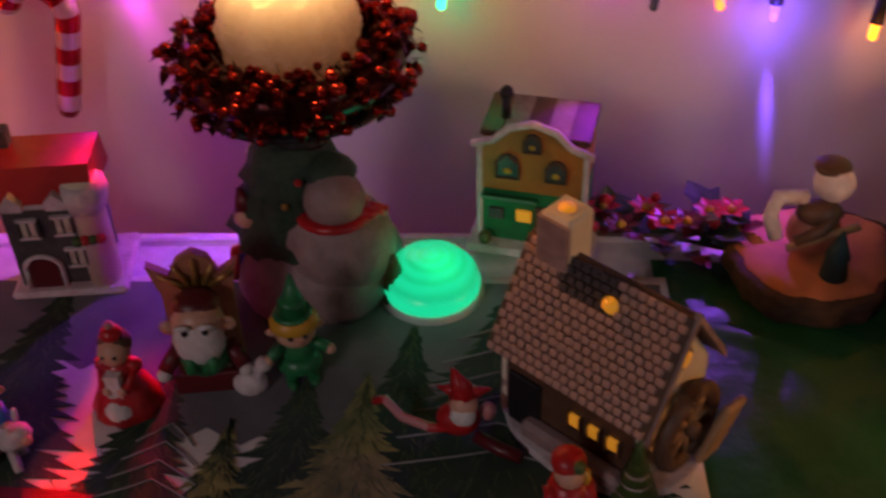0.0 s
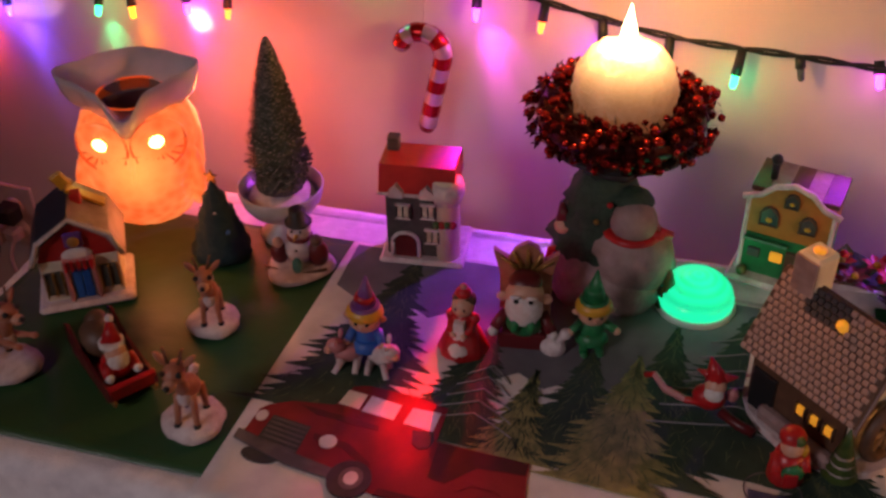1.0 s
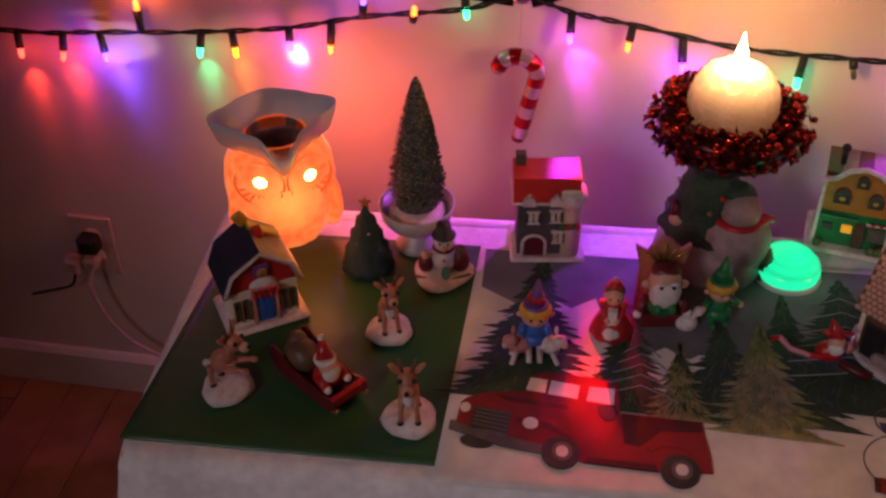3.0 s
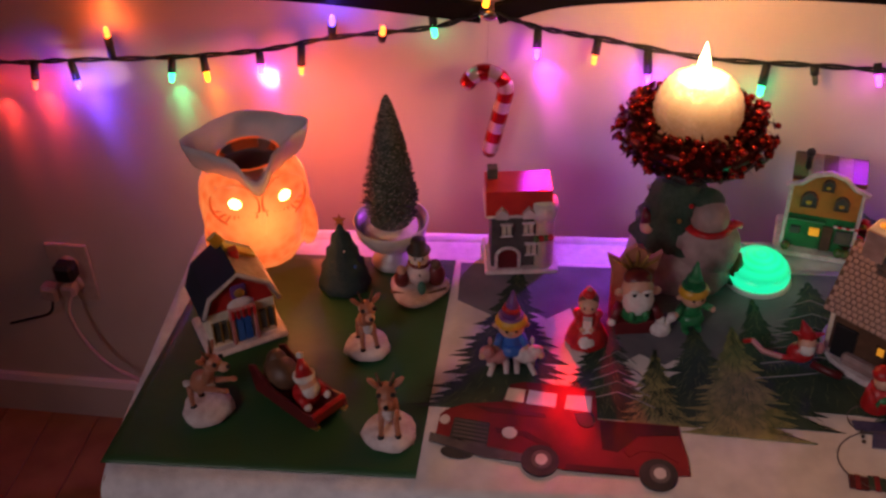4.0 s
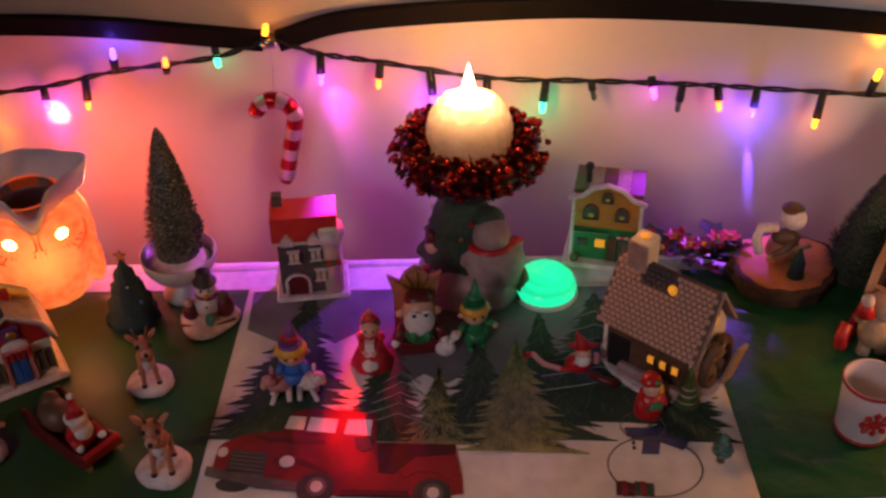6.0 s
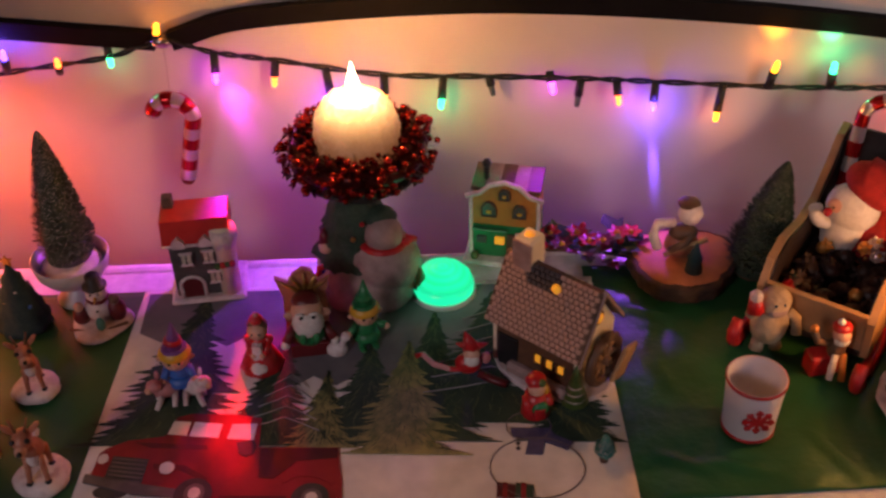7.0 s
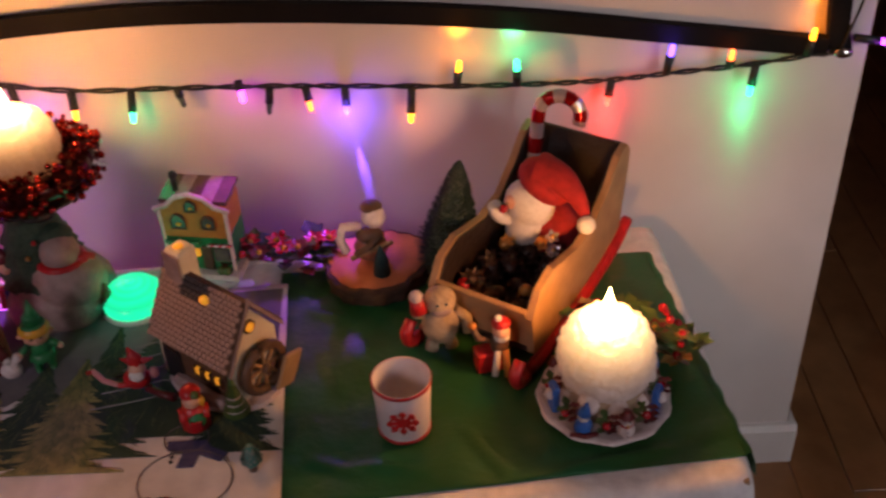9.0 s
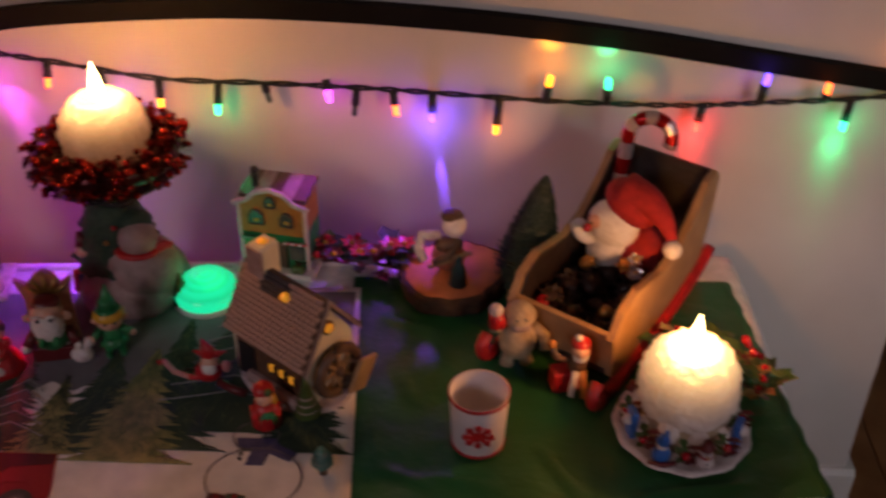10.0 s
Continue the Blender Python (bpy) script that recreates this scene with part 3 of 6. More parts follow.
def along(points, steps):
    """A smooth line through points (Catmull-Rom)."""
    pts = [Vector(p) for p in points]
    pts = [2 * pts[0] - pts[1]] + pts + [2 * pts[-1] - pts[-2]]
    out = []
    for i in range(1, len(pts) - 2):
        for k in range(steps):
            t = k / steps
            a, b, c, d = pts[i - 1:i + 3]
            out.append(0.5 * (2 * b + (c - a) * t + (2 * a - 5 * b + 4 * c - d) * t * t + (3 * b - a - 3 * c + d) * t ** 3))
    return out + [pts[-2]]


def band(points, wide):
    s = Shape()
    k = s.slot(BLACK_METAL)
    line = along(points, 10)
    rows = []
    for i, p in enumerate(line):
        d = (line[min(i + 1, len(line) - 1)] - line[max(i - 1, 0)]).normalized()
        up = Vector((-d.z, 0, d.x)) * wide / 2
        rows.append([s.bm.verts.new(q) for q in (p + up + Vector((0, -0.007, 0)), p - up + Vector((0, -0.007, 0)), p - up + Vector((0, 0.007, 0)), p + up + Vector((0, 0.007, 0)))])
    for lo, hi in zip(rows, rows[1:]):
        for i in range(4):
            s.bm.faces.new((lo[i], lo[(i + 1) % 4], hi[(i + 1) % 4], hi[i])).material_index = k
    s.bm.faces.new(rows[0])
    s.bm.faces.new(rows[-1][::-1])
    return s


frame_bars = thing("wall_frame", pose(0, 0, 0), "black arched metal frame fixed to the wall above the lights", "frame")
band([(-1.35, -0.012, 0.775), (-1.1, -0.012, 0.795), (-0.8, -0.012, 0.803), (-0.587, -0.012, 0.803), (-0.42, -0.012, 0.79), (-0.345, -0.012, 0.783)], 0.024).link("arched_bar", frame_bars)
band([(-0.325, -0.012, 0.783), (-0.229, -0.012, 0.812), (-0.018, -0.012, 0.829), (0.15, -0.012, 0.829), (0.35, -0.012, 0.817), (0.528, -0.012, 0.798), (0.70, -0.012, 0.772), (0.90, -0.012, 0.742)], 0.025).link("arched_bar", frame_bars)
band([(0.918, -0.012, 0.735), (0.906, -0.012, 0.82), (0.90, -0.012, 1.2)], 0.026).link("upright_bar", frame_bars)
for x, z in ((-0.335, 0.785), (0.918, 0.737)):
    s = Shape()
    s.ball((x, -0.024, z), 0.009, CHROME, (1.4, 0.6, 0.8))
    s.rod((x, 0, z), (x, -0.024, z), 0.004, CHROME)
    s.link("clip", frame_bars, "small shiny clip")

lights = thing("string_lights", pose(0, 0, 0), "dark cable with coloured glowing bulbs strung along the wall", "string lights")
CABLE_LINE = [(-1.35, 0.69), (-1.04, 0.682), (-0.92, 0.690), (-0.77, 0.702), (-0.645, 0.718), (-0.54, 0.742), (-0.41, 0.762), (-0.335, 0.785), (-0.272, 0.768), (-0.198, 0.757), (-0.06, 0.735), (0.08, 0.731), (0.2, 0.727), (0.29, 0.722), (0.43, 0.714), (0.55, 0.711), (0.63, 0.712), (0.70, 0.717), (0.80, 0.724), (0.915, 0.737)]
line = along([(x, -0.018, z) for x, z in CABLE_LINE], 14)
for phase in (0, math.pi):
    s = Shape()
    s.tube([p + Vector((0, 0.0022 * math.cos(i * 0.55 + phase), 0.0022 * math.sin(i * 0.55 + phase))) for i, p in enumerate(line)], 0.0021, CABLE, 6)
    s.link("cable", lights)
s = Shape()
s.tube(along([(0.915, -0.02, 0.737), (0.925, -0.022, 0.78), (0.935, -0.02, 0.83), (0.945, -0.02, 0.95)], 8), 0.002, CABLE, 6)
s.link("cable", lights)


def cable_z(x):
    for (a, za), (b, zb) in zip(CABLE_LINE, CABLE_LINE[1:]):
        if a <= x <= b:
            return za + (zb - za) * (x - a) / (b - a)
    return 0.72


HUES = {"red": (1.0, 0.05, 0.03), "blue": (0.16, 0.06, 1.0), "amber": (1.0, 0.26, 0.012), "green": (0.03, 0.9, 0.30), "violet": (0.55, 0.06, 1.0), "magenta": (0.85, 0.06, 0.95), "orange": (1.0, 0.13, 0.02)}
BULB = {k: glow("bulb_" + k, c, 6.5) for k, c in HUES.items()}
OFF = material("unlit_bulb", (0.10, 0.13, 0.11), 0.2)
# place along the wall, height of the lens, hue, watts, and where it throws its light: u up, d down, w into the wall
BULBS = [(-1.043, 0.652, "red", 0.02), (-0.977, 0.654, "red", 0.08), (-0.915, 0.656, "blue", 0.20), (-0.856, 0.735, "orange", 0.12), (-0.773, 0.676, "green", 0.02),
         (-0.722, 0.680, "amber", 0.03), (-0.645, 0.694, "magenta", 0.06), (-0.589, 0.694, "orange", 0.03), (-0.539, 0.769, "blue", 0.12), (-0.473, 0.757, "orange", 0.01),
         (-0.406, 0.759, "green", 0.01), (-0.338, 0.802, "amber", 0.01), (-0.272, 0.737, "magenta", 0.06), (-0.198, 0.730, "orange", 0.02), (-0.128, 0.705, "violet", 0.10),
         (-0.058, 0.704, "amber", 0.02), (0.015, 0.698, "green", 0.035), (0.080, 0.714, None, 0), (0.157, 0.717, "magenta", 0.02), (0.190, 0.700, None, 0), (0.242, 0.701, "orange", 0.02),
         (0.288, 0.690, "blue", 0.16), (0.370, 0.675, "amber", 0.02), (0.434, 0.745, "amber", 0.06), (0.507, 0.741, "green", 0.05), (0.625, 0.684, "red", 0.09),
         (0.701, 0.751, "blue", 0.03), (0.777, 0.742, "orange", 0.01), (0.808, 0.690, "green", 0.06), (0.878, 0.762, "amber", 0.04), (0.967, 0.750, "violet", 0.01)]
for k, (x, z, hue, watts) in enumerate(BULBS):
    cz = cable_z(x) if x < 0.92 else 0.755
    root = Vector((x + 0.004 * math.sin(k * 2.1), -0.019, cz))
    end = Vector((x, -0.022 - 0.003 * math.sin(k * 1.7), z))
    if x > 0.92:
        root = Vector((0.93, -0.022, 0.757))
    d = (end - root).normalized()
    if (end - root).length < 0.012:
        d, root = Vector((0.2, -0.5, 1 if z > cz else -1)).normalized(), end - Vector((0.2, -0.5, 1 if z > cz else -1)).normalized() * 0.02
    s = Shape()
    s.rod(root, end - d * 0.006, 0.0052, CABLE, 0.0058)
    s.link("socket", lights)
    s = Shape()
    s.rod(end - d * 0.007, end + d * 0.006, 0.0042, BULB[hue] if hue else OFF, 0.0036)
    s.ball(end + d * 0.006, 0.0038, BULB[hue] if hue else OFF, n=8)
    s.link("bulb", lights)
    if watts:
        lamp("bulb_light", "POINT", pose(x, end.y - 0.008, z + d.z * 0.014), HUES[hue], watts, 0.006)
# the bulbs' lenses throw beams of colour
# the first two, red, start from an added point between two bulbs
BEAMS = [((-0.238, -0.046, 0.738), (-0.200, -0.455, T), (1.0, 0.004, 0.010), 42.0, 9, 0.9),
         ((-0.238, -0.046, 0.738), (-0.205, -0.430, T), (1.0, 0.008, 0.020), 8.0, 26, 1.0),
         ((-0.195, -0.046, 0.722), (-0.165, -0.350, T), (1.0, 0.02, 0.13), 6.0, 17, 1.0),
         ((-0.272, -0.045, 0.735), (-0.245, -0.195, 0.65), (0.75, 0.03, 1.0), 1.6, 26, 1.0),
         ((0.157, -0.045, 0.715), (0.130, -0.125, 0.655), (0.5, 0.02, 1.0), 0.9, 44, 0.8),
         ((0.015, -0.045, 0.70), (0.060, -0.105, 0.655), (0.02, 1.0, 0.35), 0.35, 20, 0.8),
         ((-0.128, -0.046, 0.695), (-0.16, -0.20, T), (0.40, 0.05, 1.0), 3.4, 80, 1.0),
         ((-0.27, -0.046, 0.72), (-0.42, -0.16, T), (0.62, 0.08, 1.0), 3.0, 70, 1.0),
         ((0.288, -0.046, 0.67), (0.25, -0.13, T), (0.40, 0.06, 1.0), 1.6, 80, 1.0)]
# and fans of colour close along the wall: a wide faint one and a crisp core
FANS = [(-0.272, 0.737, -1, "magenta", 2.2, 0.02), (-0.128, 0.705, -1, "violet", 1.6, 0.0), (0.434, 0.745, 1, "amber", 2.0, 0.0), (0.507, 0.741, 1, "green", 1.8, -0.006), (-0.856, 0.735, 1, "orange", 1.2, 0.0),
        (-0.773, 0.676, -1, "green", 0.9, 0.0), (0.808, 0.690, -1, "green", 1.2, 0.0), (0.878, 0.762, 1, "amber", 1.0, 0.0), (-0.977, 0.654, -1, "red", 1.6, 0.0), (-0.722, 0.680, -1, "amber", 0.6, 0.0),
        (-0.539, 0.769, 1, "blue", 1.0, 0.0), (0.625, 0.684, -1, "red", 1.1, 0.0), (0.288, 0.690, -1, "blue", 0.6, 0.004), (-0.645, 0.694, -1, "magenta", 0.5, 0.0), (-1.043, 0.640, -1, "red", 1.4, 0.0), (-0.915, 0.650, -1, "blue", 1.2, 0.02)]
for x, z, way, hue, power, lean in FANS:
    BEAMS.append(((x, -0.022, z + way * 0.014), (x + lean, 0, z + way * 0.060), HUES[hue], power * 0.16, 72, 0.8))
    BEAMS.append(((x, -0.018, z + way * 0.012), (x + lean, 0, z + way * 0.085), HUES[hue], power * 0.34, 26, 0.7))
# the long streak under the blue bulb
BEAMS.append(((0.288, -0.016, 0.676), (0.300, 0, 0.585), HUES["blue"], 8.0, 9, 0.7))
for eye, target, hue, watts, cone, blend in BEAMS:
    lamp("bulb_beam", "SPOT", look(eye, target), hue, watts, 0.004, cone, blend)


def candy_cane(m, label, r=0.0115, leg=0.098, hook=0.026, turn=1.0):
    s = Shape()
    pts = [(0, 0, leg * k / 12) for k in range(13)] + [(-hook + hook * math.cos(a), 0, leg + hook * math.sin(a)) for a in (turn * math.pi * 1.05 * k / 14 for k in range(1, 15))]
    s.tube(pts, r, CANE_RED, 12, [r * (0.75 if i in (0, len(pts) - 1) else 1) for i in range(len(pts))], CANE_WHITE, 2)
    return tagged(s.link("candy_cane", at=m), label, "candy cane")


candy_cane(pose(-0.334, -0.026, 0.578, 0, 13, 0), "shiny red and white striped candy cane hanging on the wall")
s = Shape()
s.tube([(-0.337, -0.022, 0.706), (-0.336, -0.016, 0.75), (-0.335, -0.018, 0.782)], 0.0006, CORD, 5)
tagged(s.link("hanging_thread"), "thin pale thread holding the candy cane", "thread")

adapter = thing("power_adapter", pose(-1.055, -0.008, 0.262), "small pale adapter hanging by the outlet", "adapter")
s = Shape()
s.box((0, -0.014, 0), (0.030, 0.026, 0.030), CORD, (0, 8, 0), 0.005)
s.link("adapter_body", adapter)
s = Shape()
s.tube(along([(0.0, -0.014, -0.012), (-0.012, -0.016, -0.045), (-0.050, -0.016, -0.062), (-0.090, -0.018, -0.075)], 6), 0.0026, BLACK, 6)
s.link("cord", adapter)

outlet = thing("wall_outlet", pose(-1.019, 0, 0.291), "ivory wall outlet with a plugged black adapter", "outlet")
s = Shape()
s.box((0, -0.003, 0), (0.072, 0.006, 0.116), PLASTIC, bevel=0.002)
s.link("cover_plate", outlet)
for dz in (-0.02, 0.02):
    s = Shape()
    s.rod((0, -0.004, dz), (0, -0.008, dz), 0.016, PLASTIC, n=16)
    s.link("socket", outlet)
plug = thing("plug", pose(-1.019, -0.008, 0.288), "black plug with a pale cord trailing to the floor", "plug")
s = Shape()
s.box((0.002, -0.016, 0.022), (0.034, 0.03, 0.034), BLACK, bevel=0.006)
s.link("adapter", plug)
s = Shape()
s.box((-0.004, -0.012, -0.02), (0.026, 0.024, 0.022), CORD, bevel=0.005)
s.link("plug_body", plug, "pale plug")
s = Shape()
s.tube(along([(0, -0.02, -0.025), (-0.006, -0.03, -0.06), (0.008, -0.03, -0.12), (0.04, -0.03, -0.17), (0.085, -0.03, -0.20), (0.14, -0.04, -0.225), (0.24, -0.06, -0.30)], 8), 0.0036, CORD, 8)
s.link("cord", plug)

# ---- things on the table ----


def flame(parent, z):
    s = Shape()
    s.lathe([(0.0005, -0.008), (0.0065, 0.0), (0.0082, 0.008), (0.0066, 0.019), (0.0035, 0.030), (0.0005, 0.042)], FLAME, (0, 0, z), 10)
    s.link("flame", parent)
    s = Shape()
    s.rod((0, 0, z - 0.016), (0, 0, z - 0.003), 0.001, BLACK)
    s.link("wick", parent)


def snow_candle(m, r, label, squash=0.92, mat=None):
    c = thing("candle", m, label, "candle")
    s = Shape()
    prof = [(0.001, -r * squash * 0.86)]
    for k in range(1, 41):
        a = -1.12 + 2.2 * k / 40
        prof.append((r * math.cos(a) ** 0.8, r * squash * math.sin(a)))
    prof.append((r * 0.30, r * squash * 0.80))
    prof.append((0.001, r * squash * 0.78))
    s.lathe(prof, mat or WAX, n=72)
    for v in s.bm.verts:
        v.co *= 1 + 0.055 * noise.noise(v.co * 110) + 0.045 * noise.noise(v.co * 300)
    s.link("wax_body", c)
    flame(c, r * squash * 0.92)
    return c


# owl warmer
owl = thing("owl_wax_warmer", pose(-0.612, -0.208, TOP, 0, 0, 25), "glowing orange ceramic owl wax warmer with a pale dish on top", "wax warmer")
s = Shape()
s.lathe([(0.030, 0.0), (0.048, 0.004), (0.060, 0.025), (0.067, 0.055), (0.069, 0.085), (0.066, 0.112), (0.058, 0.130), (0.050, 0.138)], OWL, n=56, wobble=lambda a, z: 1 + 0.012 * math.sin(a * 14 + z * 260) * (1 if z < 0.075 else 0.3))
s.link("owl_shell", owl)
for sx in (-1, 1):
    for k in range(3):
        s = Shape()
        s.ball((sx * 0.030, -0.055 - 0.0025 * k, 0.114), 0.032 - 0.006 * k, OWL, (1, 0.22, 1), (8, 0, sx * 22), 24)
        s.link("eye_disc", owl)
    for k in range(18):
        a = k * 2 * math.pi / 18
        s = Shape()
        c = Vector((sx * 0.030, -0.0615, 0.114))
        d = Vector((math.cos(a) * 0.93, sx * 0.34 * math.cos(a), math.sin(a)))
        s.rod(c + d * 0.011, c + d * 0.0290 + Vector((0, 0.005, 0)), 0.0008, OWL_EYE, 0.0016, 6)
        s.link("eye_feather", owl)
    s = Shape()
    s.tube([Vector((sx * 0.030, -0.0575, 0.114)) + 0.030 * Vector((math.cos(a) * 0.93, sx * 0.34 * math.cos(a), math.sin(a))) for a in (2 * math.pi * k / 30 for k in range(31))], 0.0016, OWL_EYE, 6)
    s.link("eye_rim", owl)
    s = Shape()
    s.ball((sx * 0.030, -0.066, 0.122), 0.0080, EYE, (1, 0.35, 1), (8, 0, sx * 22))
    s.link("eye", owl, "bright round eye hole")
s = Shape()
s.rod((0, -0.066, 0.104), (0, -0.079, 0.078), 0.006, OWL, 0.001, 8)
s.link("beak", owl)
for sx in (-1, 1):
    s = Shape()
    s.ball((sx * 0.054, -0.016, 0.052), 0.040, OWL, (0.28, 0.8, 1.1), (10, 0, sx * 25), 16)
    s.link("wing", owl)


def dish():
    """A square dish with drawn-out corners: the front one dips like a beak, the side ones rise."""
    s = Shape()
    n = 64
    rings = []
    for scale, lift in ((0.40, -0.020), (0.62, -0.019), (0.82, -0.006), (1.0, 0.014), (1.035, 0.0145), (1.02, 0.004), (0.92, -0.018), (0.72, -0.031), (0.3, -0.033)):
        r = []
        for k in range(n):
            a = 2 * math.pi * k / n
            corner = abs(math.cos(2 * a)) ** 5
            back = max(0.0, math.sin(a)) ** 3
            rad = 0.054 * (1 + (0.40 - 0.28 * back) * corner)
            x, y = rad * math.cos(a), rad * math.sin(a)
            up = 0.003 * (x / 0.078) ** 2 - 0.022 * max(0, -y / 0.078) ** 2 * corner - 0.006 * back
            r.append(s.bm.verts.new((scale * x, scale * y, lift + up * scale ** 5)))
        rings.append(r)
    k = s.slot(CERAMIC)
    for lo, hi in zip(rings, rings[1:]):
        for i in range(n):
            f = s.bm.faces.new((lo[i], lo[(i + 1) % n], hi[(i + 1) % n], hi[i]))
            f.smooth = True
    s.bm.faces.new(rings[0])
    s.bm.faces.new(rings[-1])
    ob = s.link("dish", owl, "pale grey glazed dish")
    ob.matrix_basis = pose(0, 0, 0.163, 3, 0, 0)
    s = Shape()
    s.lathe([(0.001, -0.013), (0.036, -0.013), (0.036, -0.0105), (0.001, -0.0100)], MELT, (0, 0.000, 0.158), 32)
    s.link("melted_wax", owl, "dark pool of melted wax")
    # light coming through the dish, modelled as a thin emissive ring
    s = Shape()
    s.tube([(0.038 * math.cos(a), 0.038 * math.sin(a), 0.1478) for a in (2 * math.pi * k / 36 for k in range(37))], 0.0013, OWL_EYE, 8)
    s.link("wax_glow_ring", owl, "orange ring standing in for light through the dish")


dish()


def bottle_tree(name, m, height, r, mat, label, tips=None, group="", count=1500, foot=True, parent=None):
    """A bottle-brush tree: thousands of bristles on a wire."""
    t = parent or thing(name, m, label, "decorative tree", group)
    off = 0.012 if foot else 0.0
    s = Shape()
    s.rod((0, 0, 0), (0, 0, height * 0.97), 0.0016, BROWN)
    if foot:
        s.rod((0, 0, 0), (0, 0, 0.012), r * 0.42, BROWN, r * 0.36, 14)
    s.link("trunk", t)
    verts, faces, mats = [], [], []
    rnd = random.Random(int(height * 1e4))
    for k in range(count):
        f = (k / count) ** 0.86
        z = off + (height - off) * f
        a = k * 2.39996
        reach = r * (1 - f) ** 0.74 * (1.03 - 0.25 * max(0, 0.12 - f) / 0.12) * rnd.uniform(0.82, 1.06) + 0.0015
        up = reach * rnd.uniform(0.05, 0.35)
        d = Vector((math.cos(a), math.sin(a), 0))
        side = Vector((-d.y, d.x, 0)) * 0.0016
        p = d * reach + Vector((0, 0, z + up))
        q = d * reach * 0.25 + Vector((0, 0, z))
        b = len(verts)
        verts += [q - side, q + side, p + side * 0.8 + Vector((0, 0, 0.0012)), p - side * 0.8, p + Vector((0, 0, 0.0022))]
        faces += [(b, b + 1, b + 2, b + 3), (b + 3, b + 2, b + 4)]
        mats += [0, 1 if tips and rnd.random() < 0.6 else 0]
    s2 = Shape()
    s2.lathe([(r * 0.72, off), (r * 0.62, off + height * 0.3), (r * 0.32, off + height * 0.7), (0.001, height * 0.96)], mat, n=14)
    s2.link("core", t)
    data = bpy.data.meshes.new("bristles")
    data.from_pydata([tuple(v) for v in verts], [], faces)
    data.materials.append(mat)
    data.materials.append(tips or mat)
    data.polygons.foreach_set("material_index", mats)
    ob = new("bristles", data)
    ob.parent = t
    ob["kind"] = "stuff"
    return t


bowl = thing("footed_bowl", pose(-0.437, -0.215, TOP), "pale footed bowl holding a frosted tree", "bowl")
s = Shape()
s.lathe([(0.026, 0), (0.028, 0.004), (0.024, 0.010), (0.013, 0.018), (0.012, 0.026), (0.022, 0.030), (0.036, 0.038), (0.044, 0.050), (0.0475, 0.066), (0.0455, 0.067), (0.042, 0.053), (0.030, 0.044), (0.012, 0.042)], BOWL, n=36)
s.link("bowl_body", bowl)
s = Shape()
s.ball((0, 0, 0.054), 0.038, SNOW, (1, 1, 0.22))
s.link("snow_filling", bowl, "white fluffy filling")
bottle_tree("frosted_tree", pose(-0.437, -0.215, TOP + 0.055, 0, 1, 0), 0.186, 0.037, PINE, "frosted green bottle-brush tree standing in the bowl", FROST, count=2600)

tree = thing("ceramic_tree", pose(-0.489, -0.268, TOP), "dark teal ceramic tree with a gold star on top", "decorative tree")
s = Shape()
s.lathe([(0.026, 0), (0.032, 0.004), (0.031, 0.014), (0.027, 0.018), (0.026, 0.034), (0.021, 0.038), (0.019, 0.056), (0.014, 0.060), (0.012, 0.076), (0.007, 0.080), (0.002, 0.094)], TEAL, n=30, wobble=lambda a, z: 1 + 0.06 * math.sin(a * 9 + z * 90))
s.link("tree_body", tree)
for k in range(16):
    s = Shape()
    f = (k + 0.5) / 16
    a = k * 2.4
    s.ball((0.028 * (1 - f) ** 0.8 * math.cos(a), 0.028 * (1 - f) ** 0.8 * math.sin(a), 0.012 + 0.075 * f), 0.0028, (RED, BLUE, SNOW, GOLD)[k % 4], n=8)
    s.link("bauble", tree)
s = Shape()
star = [((0.0085 if k % 2 == 0 else 0.0035) * math.sin(k * math.pi / 5), (0.0085 if k % 2 == 0 else 0.0035) * math.cos(k * math.pi / 5)) for k in range(10)]
s.slab([(x, z + 0.099) for x, z in star], -0.0015, 0.0015, GOLD, "y")
s.link("star", tree, "gold star")

# ---- little houses ----


def gable(s, w, d, z0, z1, mat):
    """A roof-shaped wall top: ridge along y."""
    return s.slab([(-w / 2, z0), (w / 2, z0), (0, z1)], -d / 2, d / 2, mat, "y")


